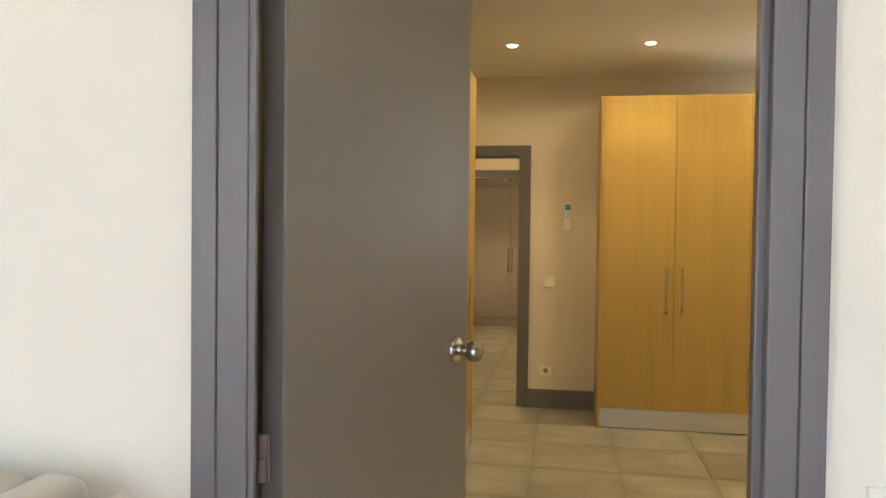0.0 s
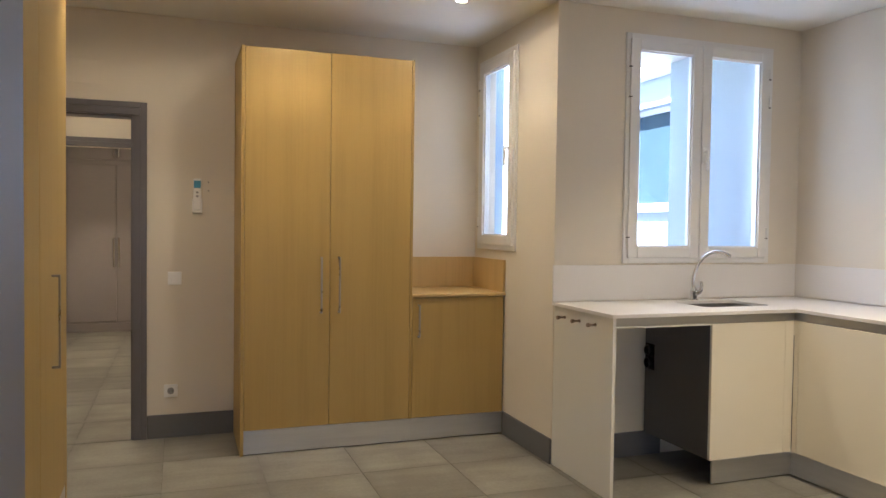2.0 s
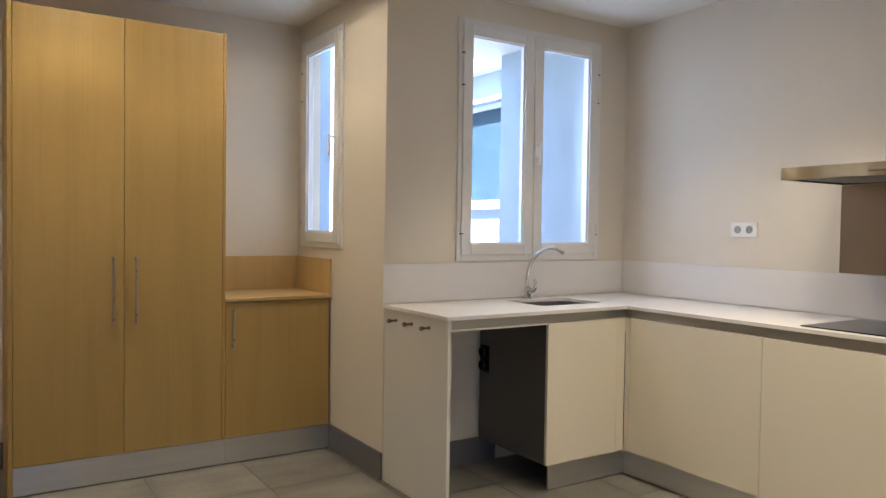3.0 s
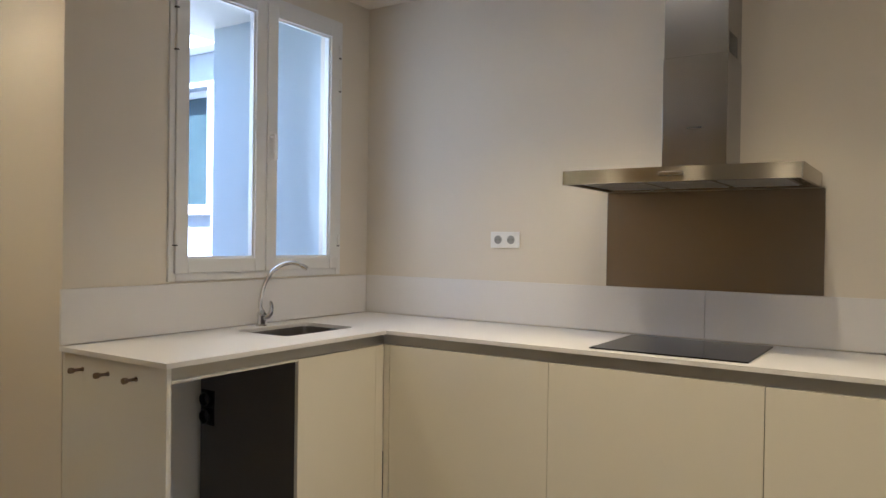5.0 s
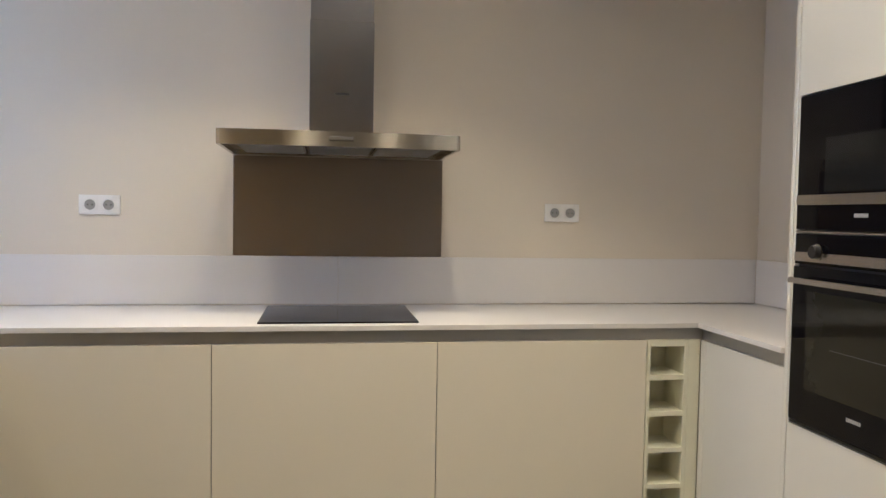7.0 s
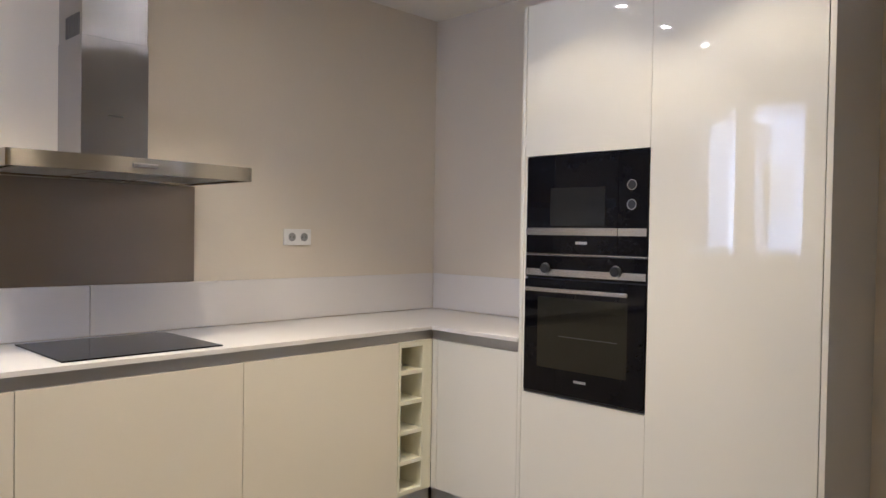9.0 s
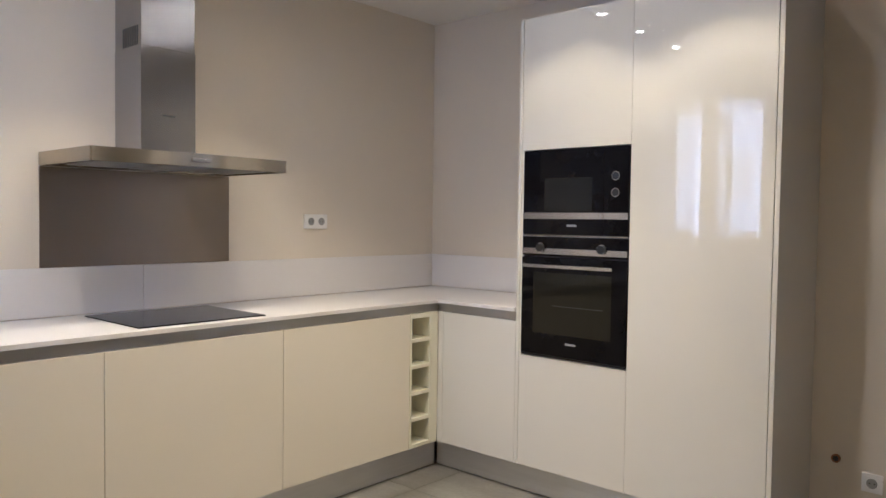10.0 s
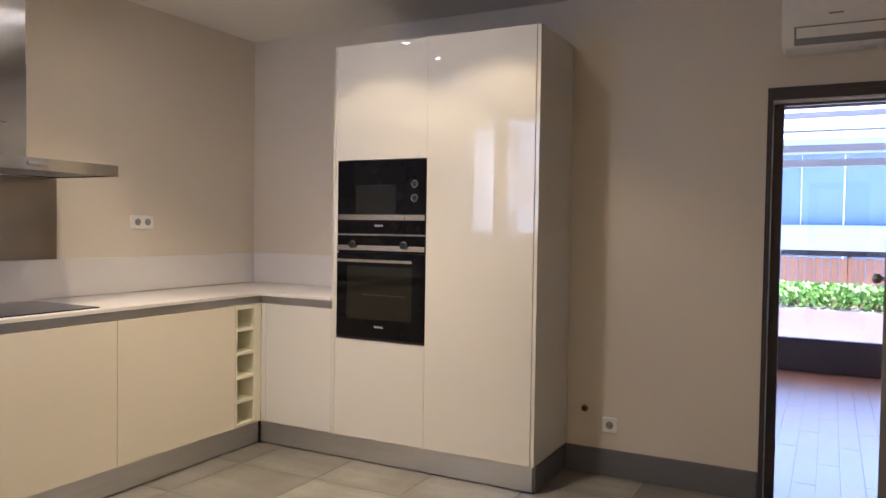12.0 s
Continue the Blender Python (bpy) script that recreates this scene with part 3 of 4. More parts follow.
part("rail", box(2.220, 2.811, FY + 0.002, FY + 0.030, DZ1 - 0.008, DZ1 + 0.001, 0.001), GLOSS, rail, "white strip over the open bay")

sink_unit = thing("sink_cabinet", "cream sink cabinet with dark side, beside an open bay", "cabinet")
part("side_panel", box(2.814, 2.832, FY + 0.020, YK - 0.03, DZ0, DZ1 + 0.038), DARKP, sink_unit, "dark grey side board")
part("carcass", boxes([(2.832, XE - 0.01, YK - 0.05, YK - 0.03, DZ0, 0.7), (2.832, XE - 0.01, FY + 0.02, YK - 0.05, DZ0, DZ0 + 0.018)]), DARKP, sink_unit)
part("door", box(2.812, 3.308, FY, FY + 0.019, DZ0, DZ1, 0.0015), CREAM, sink_unit)
part("filler", box(3.311, FX - 0.001, FY + 0.002, FY + 0.019, DZ0, DZ1, 0.001), CREAM, sink_unit)
part("plinth", box(2.87, FX + 0.055, FY + 0.05, FY + 0.062, 0.004, DZ0 - 0.002, 0.001), PLINTH, sink_unit, "brushed aluminium plinth")
tagged(part("power_socket", boxes([(2.806, 2.814, 6.385, 6.470, 0.545, 0.70)], 0.004), BLACK), "black double socket on the dark cabinet side", "socket")
sock_b = bpy.data.objects["power_socket"]
for z in (0.585, 0.66):
    part("socket_well", lathe([(0.034, 0.0), (0.034, 0.012), (0.031, 0.016), (0.026, 0.016), (0.023, 0.003), (0.001, 0.003)], pose(2.806, 6.43, z, 0, -90, 0)), SOCKB, sock_b, "glossy black round well")

# sink bowl and tap
sink = thing("sink", "undermounted stainless steel sink bowl", "sink")
bm = bmesh.new()
r = bmesh.ops.create_cube(bm, size=1.0)
for v in r["verts"]:
    v.co = Vector(((SX0 + SX1) / 2 + v.co.x * (SX1 - SX0 + 0.006), (SY0 + SY1) / 2 + v.co.y * (SY1 - SY0 + 0.006), WZ - WT - 0.09 + v.co.z * 0.18))
bmesh.ops.delete(bm, geom=[f for f in bm.faces if f.normal.z > 0.9 or f.calc_center_median().z > WZ - WT - 0.01], context="FACES")
bmesh.ops.bevel(bm, geom=[e for e in bm.edges if not e.is_boundary], offset=0.03, segments=4, affect="EDGES", profile=0.5)
bmesh.ops.reverse_faces(bm, faces=bm.faces)
part("bowl", bm, BOWL, sink)
part("drain", lathe([(0.045, 0), (0.045, 0.004), (0.030, 0.005), (0.001, 0.003)], pose(3.16, 6.23, WZ - WT - 0.179)), CHROME, sink)
tap = thing("tap", "chrome kitchen mixer tap with a swan-neck spout", "tap")
TX, TY = 3.122, 6.430
part("base_ring", lathe([(0.027, 0), (0.027, 0.005), (0.024, 0.009), (0.001, 0.009)], pose(TX, TY, WZ)), CHROME, tap, angle=50)
part("body", lathe([(0.0205, 0.008), (0.0205, 0.040), (0.023, 0.048), (0.0225, 0.060), (0.017, 0.070), (0.0125, 0.078)], pose(TX, TY, WZ)), CHROME, tap, angle=50)
REACH = Vector((0.46, -0.888, 0)).normalized()
pts = [Vector((TX, TY, WZ + 0.070)) - REACH * 0.004 * i for i in range(3)]
pts = [p + Vector((0, 0, 0.012 * i)) for i, p in enumerate(pts)]
for i in range(1, 17):
    a = radians(112) * i / 16
    pts.append(Vector((TX, TY, WZ + 0.094 + 0.208 * math.sin(a))) + REACH * (0.150 * (1 - math.cos(a)) - 0.008))
part("spout", tube(pts, 0.0112, r_end=0.0098), CHROME, tap, angle=50)
tip = (pts[-1] - pts[-2]).normalized()
part("nozzle", cyl(pts[-1] - tip * 0.004, pts[-1] + tip * 0.022, 0.0122, 0.0126), CHROME, tap, angle=50)
lev = [Vector((TX, TY, WZ + h)) + REACH * d for d, h in ((0.014, 0.040), (0.032, 0.046), (0.044, 0.062), (0.049, 0.085), (0.046, 0.108), (0.041, 0.118))]
part("lever", tube(lev, 0.0155, r_end=0.0065), CHROME, tap, angle=50)
part("lever_boss", cyl(Vector((TX, TY, WZ + 0.040)) + REACH * 0.012, Vector((TX, TY, WZ + 0.040)) + REACH * 0.026, 0.0165, 0.014), CHROME, tap, angle=50)

# hob run
for i, (y0, y1) in enumerate(((5.049, 5.850), (4.238, 5.049), (3.412, 4.238))):
    u = thing("base_cabinet", "cream satin base cabinet front under the worktop", "cabinet", "base cabinets under the hob worktop")
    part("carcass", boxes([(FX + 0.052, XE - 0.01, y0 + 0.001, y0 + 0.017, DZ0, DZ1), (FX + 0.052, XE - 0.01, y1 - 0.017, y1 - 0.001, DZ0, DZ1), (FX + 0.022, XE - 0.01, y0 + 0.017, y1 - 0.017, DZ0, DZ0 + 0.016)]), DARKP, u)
    part("door", box(FX, FX + 0.019, y0 + 0.0015, y1 - 0.0015, DZ0, DZ1, 0.0012), CREAM, u)
f = thing("corner_filler", "cream corner filler strip between cabinet runs", "panel")
part("strip", box(FX, FX + 0.019, 5.852, FY - 0.001, DZ0, DZ1, 0.001), CREAM, f)
tagged(part("plinth", box(FX + 0.05, FX + 0.062, 3.150, FY + 0.05, 0.004, DZ0 - 0.002, 0.001), PLINTH), "brushed aluminium plinth under the hob cabinets", "plinth")
rack = thing("bottle_rack", "cream open bottle rack with five cubbies", "rack")
RY0, RY1 = 3.240, 3.410
part("side", box(FX, FX + 0.20, RY0, RY0 + 0.014, DZ0, DZ1, 0.001), RACK, rack)
part("side", box(FX, FX + 0.20, RY1 - 0.014, RY1, DZ0, DZ1, 0.001), RACK, rack)
part("back", box(FX + 0.165, FX + 0.20, RY0 + 0.014, RY1 - 0.014, DZ0, DZ1), RACK, rack)
part("shelf", box(FX, FX + 0.165, RY0 + 0.014, RY1 - 0.014, DZ1 - 0.026, DZ1, 0.001), RACK, rack)
for i in range(5):
    z = DZ0 + 0.001 + i * 0.1445
    part("shelf", box(FX, FX + 0.165, RY0 + 0.014, RY1 - 0.014, z, z + 0.020, 0.001), RACK, rack)
part("filler", box(FX, FX + 0.019, 3.190, RY0 - 0.001, DZ0, DZ1, 0.001), RACK, rack)

# south run and tall unit
TX0, TXM, TXL, TXR = 1.582, 2.208, 2.820, 2.838
sc = thing("base_cabinet", "white gloss base cabinet beside the tall oven unit", "cabinet")
part("door", box(2.834, 3.332, TY0 - 0.019, TY0, DZ0, DZ1, 0.0015), GLOSS, sc)
part("filler", box(3.335, FX + 0.0, TY0 - 0.019, TY0 - 0.001, DZ0, DZ1, 0.001), GLOSS, sc)
part("plinth", box(1.585, FX + 0.045, TY0 - 0.062, TY0 - 0.05, 0.004, DZ0 - 0.002, 0.001), PLINTH, sc, "brushed aluminium plinth")

OVX0, OVX1, OVZ0, OVZ1, OVM = 2.214, 2.796, 0.726, 1.750, 1.326
tall = thing("oven_tower", "tall white gloss unit with built-in oven and microwave", "cabinet")
TZ = 2.412
part("side_panel", box(1.559, 1.579, YD, TY0, DZ0, TZ, 0.0015), GLOSS, tall)
part("side_panel", box(2.812, 2.831, YS, TY0 + 0.002, DZ0, TZ, 0.0015), GLOSS, tall)
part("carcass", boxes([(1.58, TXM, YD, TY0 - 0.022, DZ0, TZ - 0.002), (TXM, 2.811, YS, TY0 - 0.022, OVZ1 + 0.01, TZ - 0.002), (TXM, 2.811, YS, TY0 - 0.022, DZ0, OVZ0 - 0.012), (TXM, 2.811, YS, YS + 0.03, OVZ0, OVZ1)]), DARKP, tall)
part("door", box(TX0, TXM - 0.0006, TY0 - 0.019, TY0, DZ0, TZ, 0.0015), GLOSS, tall)
part("door", box(TXM + 0.0006, 2.8105, TY0 - 0.019, TY0, OVZ1 + 0.004, TZ, 0.0015), GLOSS, tall)
part("door", box(TXM + 0.0006, 2.8105, TY0 - 0.019, TY0, DZ0, OVZ0 - 0.004, 0.0015), GLOSS, tall)
part("stile", box(2.798, 2.8105, TY0 - 0.019, TY0, OVZ0 - 0.003, OVZ1 + 0.003, 0.0012), GLOSS, tall)
part("return_plinth", box(1.566, 1.580, YD + 0.001, TY0 - 0.05, 0.004, DZ0 - 0.002, 0.001), SKIRT, tall, "dark grey plinth at the side")


def ring(m, r, w, seg=28):
    bm = lathe([(r - w, 0.0), (r, 0.0), (r, 0.003), (r - w, 0.003)], m, seg)
    bmesh.ops.delete(bm, geom=[f for f in bm.faces if len(f.verts) > 4], context="FACES_ONLY")
    return bm


FACE = TY0 + 0.003
mw = thing("microwave", "built-in black glass microwave with a steel band", "microwave")
part("body", box(OVX0, OVX1, FACE - 0.45, FACE - 0.010, OVM + 0.006, OVZ1 - 0.004, 0.002), BLACKP, mw)
part("door", box(OVX0 + 0.128, OVX1, FACE - 0.010, FACE, OVM + 0.010, OVZ1 - 0.001, 0.0015), BLACK, mw)
part("control_panel", box(OVX0, OVX0 + 0.126, FACE - 0.010, FACE, OVM + 0.010, OVZ1 - 0.001, 0.0015), BLACK, mw)
part("window", box(2.402, 2.670, FACE, FACE + 0.0008, 1.450, 1.611), MWWIN, mw, "smoked glass window")
part("band", box(OVX0 + 0.128, OVX1, FACE, FACE + 0.003, 1.412, 1.443, 0.001), STEELH, mw, "brushed steel band")
part("band", box(OVX0, OVX0 + 0.126, FACE, FACE + 0.003, 1.412, 1.443, 0.001), STEELH, mw, "brushed steel band")
for z in (1.614, 1.537):
    k = part("knob", lathe([(0.017, 0), (0.017, 0.004), (0.015, 0.005), (0.001, 0.005)], pose(2.280, FACE, z, -90, 0, 0)), BLACKP, mw)
    part("knob_ring", ring(pose(2.280, FACE + 0.001, z, -90, 0, 0), 0.021, 0.003), STEELH, k, "steel ring")
part("badge", boxes([(2.485 + i * 0.008, 2.491 + i * 0.008, FACE, FACE + 0.0006, 1.375, 1.386) for i in range(7)]), LIGHTMARK, mw, "small pale maker's mark")
oven = thing("oven", "built-in black glass oven with a steel bar handle", "oven")
part("body", box(OVX0, OVX1, FACE - 0.5, FACE - 0.014, OVZ0 + 0.004, OVM - 0.006, 0.002), BLACKP, oven)
part("control_panel", box(OVX0, OVX1, FACE - 0.014, FACE, 1.230, OVM - 0.002, 0.0015), BLACK, oven)
part("band", box(OVX0, OVX1, FACE, FACE + 0.003, 1.238, 1.267, 0.001), STEELH, oven, "brushed steel band")
part("trim", box(OVX0, OVX1, FACE - 0.004, FACE + 0.002, OVM + 0.001, OVM + 0.007, 0.001), STEELH, oven, "thin steel strip")
for x in (2.684, 2.342):
    k = part("knob", lathe([(0.020, 0), (0.020, 0.018), (0.018, 0.021), (0.001, 0.021)], pose(x, FACE + 0.003, 1.270, -90, 0, 0)), BLACKP, oven)
    part("knob_ring", ring(pose(x, FACE + 0.004, 1.270, -90, 0, 0), 0.0245, 0.004), STEELH, k, "steel ring")
odoor = part("door", box(OVX0, OVX1, FACE - 0.014, FACE + 0.004, OVZ0 + 0.012, 1.222, 0.002), BLACK, oven)
part("window", box(2.288, 2.724, FACE + 0.004, FACE + 0.0048, 0.845, 1.148), OVENWIN, odoor, "dark oven window")
part("oven_rack", box(2.330, 2.612, FACE + 0.0048, FACE + 0.0052, 0.984, 0.9865), WIRE, odoor, "wire shelf behind the glass")
bm = box(2.268, 2.764, FACE + 0.034, FACE + 0.046, 1.172, 1.190, 0.003)
add_box(bm, 2.285, 2.299, FACE + 0.004, FACE + 0.036, 1.174, 1.188, 0.001)
add_box(bm, 2.735, 2.749, FACE + 0.004, FACE + 0.036, 1.174, 1.188, 0.001)
part("handle", bm, STEELH, odoor, "brushed steel bar handle")
part("badge", boxes([(2.475 + i * 0.0085, 2.4815 + i * 0.0085, FACE + 0.004, FACE + 0.0046, 0.798, 0.809) for i in range(7)]), LIGHTMARK, odoor, "small pale maker's mark")
part("vent_strip", box(OVX0, OVX1, FACE - 0.012, FACE + 0.001, OVZ0 + 0.001, OVZ0 + 0.010, 0.001), BLACKP, oven)

# hob, splash panel, hood
hob = thing("hob", "black glass induction hob set in the worktop", "hob")
part("plate", box(3.415, 3.915, 4.303, 4.896, WZ + 0.0005, WZ + 0.006, 0.002), BLACK, hob)
tagged(part("splash_panel", box(XE - 0.006, XE, 4.132, 5.050, 1.172, 1.607, 0.001), PANEL), "brushed steel splash panel behind the hob", "panel")
hood = thing("cooker_hood", "stainless steel chimney cooker hood on the wall", "cooker hood")
HY0, HY1, HZ0, HZ1, HXF = 4.145, 5.052, 1.610, 1.666, 3.478
bm = bmesh.new()
n = 32
prof = [(XE - 0.0065, HY0), (XE - 0.0065, HY1)]
front = []
for i in range(n + 1):
    y = HY1 + (HY0 - HY1) * (0.5 - 0.5 * math.cos(math.pi * i / n))
    e = min(abs(y - HY0), abs(y - HY1))
    front.append((HXF - 0.020 * math.sin(math.pi * (HY1 - y) / (HY1 - HY0)) + (0.006 - math.sqrt(0.006 ** 2 - (0.006 - e) ** 2) if e < 0.006 else 0.0), y))
outline = prof + front
lo = [bm.verts.new((x, y, HZ0)) for x, y in outline]
hi = [bm.verts.new((x, y, HZ1)) for x, y in outline]
bm.faces.new(hi)
for i in range(len(outline)):
    j = (i + 1) % len(outline)
    bm.faces.new((lo[i], lo[j], hi[j], hi[i]))
lip = [bm.verts.new((min(XE - 0.02, x + 0.014) if x < 3.9 else x - 0.012, HY0 + 0.014 if y < HY0 + 0.014 else (HY1 - 0.014 if y > HY1 - 0.014 else y), HZ0)) for x, y in outline]
for i in range(len(outline)):
    j = (i + 1) % len(outline)
    bm.faces.new((lo[j], lo[i], lip[i], lip[j]))
up = [bm.verts.new((v.co.x, v.co.y, HZ0 + 0.02)) for v in lip]
for i in range(len(outline)):
    j = (i + 1) % len(outline)
    bm.faces.new((lip[j], lip[i], up[i], up[j]))
bm.faces.new(up[::-1])
bmesh.ops.recalc_face_normals(bm, faces=bm.faces)
part("canopy", bm, LIP, hood, angle=40)
for i in range(3):
    y0 = HY0 + 0.06 + i * 0.264
    g = part("filter", box(3.53, 3.90, y0, y0 + 0.258, HZ0 + 0.004, HZ0 + 0.020, 0.002), STEEL, hood, "aluminium grease filter")
    part("filter_rib", boxes([(3.55 + 0.02 * k, 3.556 + 0.02 * k, y0 + 0.01, y0 + 0.248, HZ0 + 0.001, HZ0 + 0.004) for k in range(17)]), ALU, g)
part("control_strip", box(HXF - 0.0265, HXF - 0.012, 4.552, 4.645, 1.631, 1.648, 0.003), SATIN, hood, "raised control strip")
CH0, CH1, CHX = 4.462, 4.722, 3.745
chim = part("chimney", box(CHX, XE - 0.001, CH0, CH1, HZ1, 2.144, 0.002), DUCT, hood)
part("chimney_upper", box(CHX + 0.003, XE - 0.001, CH0 + 0.003, CH1 - 0.003, 2.144, H, 0.001), DUCT, hood)
part("badge", boxes([(CHX - 0.0006, CHX, 4.562 + i * 0.0085, 4.5685 + i * 0.0085, 1.845, 1.853) for i in range(7)]), DARKMARK, chim, "small dark maker's mark")
for yy in (CH0 + 0.0025, CH1 - 0.0035):
    part("vent_slot", boxes([(3.775 + 0.017 * k, 3.785 + 0.017 * k, yy, yy + 0.001, 2.150, 2.235) for k in range(9)]), BLACKP, hood)


# ---- sockets, switches, small wall fittings ----
def socket(x, y, z, axis, n=1, label="white wall socket"):
    """A socket plate with n round wells; the plate is built facing +z and turned to its wall."""
    t = thing("wall_socket" if n == 1 else "double_socket", label, "socket")
    w = 0.083 * n
    part("plate", box(-w / 2, w / 2, -0.0415, 0.0415, 0, 0.010, 0.003), WHITEP, t)
    for i in range(n):
        cx = (i - (n - 1) / 2) * 0.074
        part("insert", box(cx - 0.030, cx + 0.030, -0.030, 0.030, 0.010, 0.0115, 0.001), WHITEP, t)
        k = part("well", lathe([(0.0215, 0.0), (0.0215, 0.0025), (0.019, 0.0025), (0.0175, 0.0008), (0.001, 0.0008)], pose(cx, 0, 0.0112)), WELL, t, "grey socket well")
        bm = cyl((cx - 0.0095, 0, 0.0118), (cx - 0.0095, 0, 0.0128), 0.003, seg=10)
        add_cyl(bm, (cx + 0.0095, 0, 0.0118), (cx + 0.0095, 0, 0.0128), 0.003, seg=10)
        part("pin_hole", bm, BLACKP, k)
    t.matrix_basis = pose(x, y, z, 90, 0, {"-x": -90, "-y": 0, "+y": 180}[axis])
    return t


socket(XE, 5.595, 1.382, "-x", 2, "white double wall socket over the worktop")
socket(XE, 3.565, 1.381, "-x", 2, "white double wall socket over the worktop")
socket(1.308, YD, 0.287, "+y", 1, "white wall socket low on the wall")
socket(0.089, YN, 0.303, "-y", 1, "white wall socket low beside the oak cabinet")
socket(0.636, YL - 0.012, 1.105, "-y", 1, "white wall socket beside the doorway")
sw = thing("light_switch", "white light switch beside the oak cabinet", "switch")
part("plate", box(0.070, 0.153, YN - 0.010, YN, 0.99, 1.073, 0.003), WHITEP, sw)
part("rocker", box(0.082, 0.141, YN - 0.015, YN - 0.010, 1.003, 1.061, 0.002), WHITEP, sw)
rc = thing("remote_control", "white air-conditioner remote in a wall holder", "remote control")
part("holder", box(0.216, 0.280, YN - 0.020, YN, 1.452, 1.545, 0.006), WHITEP, rc)
part("body", box(0.222, 0.274, YN - 0.026, YN - 0.006, 1.475, 1.675, 0.006), WHITEP, rc)
part("screen", box(0.227, 0.269, YN - 0.0275, YN - 0.0262, 1.615, 1.662, 0.001), LCD, rc, "blue-grey display")
part("button", boxes([(0.241, 0.255, YN - 0.0285, YN - 0.026, 1.580, 1.592), (0.241, 0.255, YN - 0.0285, YN - 0.026, 1.555, 1.567)], 0.002), GREYP, rc)
for z in (1.60, 1.655):
    tagged(part("screw_hole", cyl((0.318, YN - 0.001, z), (0.318, YN + 0.001, z), 0.004, seg=10), DARKMARK), "small screw hole in the wall", "hole")
tagged(part("screw_hole", cyl((1.70, YN - 0.001, 2.19), (1.70, YN + 0.001, 2.19), 0.006, seg=10), DARKMARK), "small filled hole in the wall", "hole")
tagged(part("access_panel", frame_bm("x", -0.86, -0.325, 2.245, 2.395, YN - 0.003, YN, 0.004, 0.0), PLASTER), "painted-over access panel above the doorway", "panel")
pipe = thing("pipe_stub", "capped copper pipe end in the wall", "pipe")
part("sleeve", cyl((1.453, YD - 0.001, 0.365), (1.453, YD + 0.012, 0.365), 0.019), mat("copper", (0.30, 0.13, 0.06), 0.4, 0.8, var=0.2, scale=30), pipe)
part("bore", cyl((1.453, YD + 0.012, 0.365), (1.453, YD + 0.014, 0.365), 0.012), BLACKP, pipe)

# air conditioner over the living-room door
ac = thing("air_conditioner", "white wall-mounted air-conditioner above the doorway", "air conditioner")
AX0, AX1 = -0.36, 0.478
def extrude_x(profile, x0, x1, inset=0.0):
    """A (depth, height) outline off the kitchen wall run along x; the end caps draw in by inset."""
    bm = bmesh.new()
    cy = sum(p[0] for p in profile) / len(profile)
    cz = sum(p[1] for p in profile) / len(profile)
    rows = []
    for x, k in ((x0, 1 - inset), (x0 + 0.018, 1.0), (x1 - 0.018, 1.0), (x1, 1 - inset)):
        rows.append([bm.verts.new((x, YD + (y if y < 0.01 else cy + (y - cy) * k), cz + (z - cz) * k)) for y, z in profile])
    for a, b in zip(rows, rows[1:]):
        for i in range(len(profile)):
            j = (i + 1) % len(profile)
            bm.faces.new((a[i], a[j], b[j], b[i]))
    bm.faces.new(rows[0]), bm.faces.new(rows[-1][::-1])
    bmesh.ops.recalc_face_normals(bm, faces=bm.faces)
    return bm


outline_ac = [(0.001, 2.535), (0.165, 2.535), (0.192, 2.525), (0.203, 2.500), (0.205, 2.365), (0.200, 2.345), (0.150, 2.268), (0.130, 2.256), (0.001, 2.252)]
part("casing", extrude_x(outline_ac, AX0, AX1, 0.09), WHITEP, ac, angle=30)
part("air_outlet", extrude_x([(0.190, 2.338), (0.203, 2.345), (0.155, 2.268), (0.145, 2.268)], AX0 + 0.055, AX1 - 0.055), GREYP, ac, "grey air outlet slot")
part("louvre", extrude_x([(0.196, 2.333), (0.204, 2.338), (0.178, 2.297), (0.170, 2.297)], AX0 + 0.065, AX1 - 0.065), WHITEP, ac, "white louvre blade")
part("display", box(AX1 - 0.26, AX1 - 0.20, YD + 0.2045, YD + 0.2065, 2.39, 2.398, 0.0005), GREYP, ac)


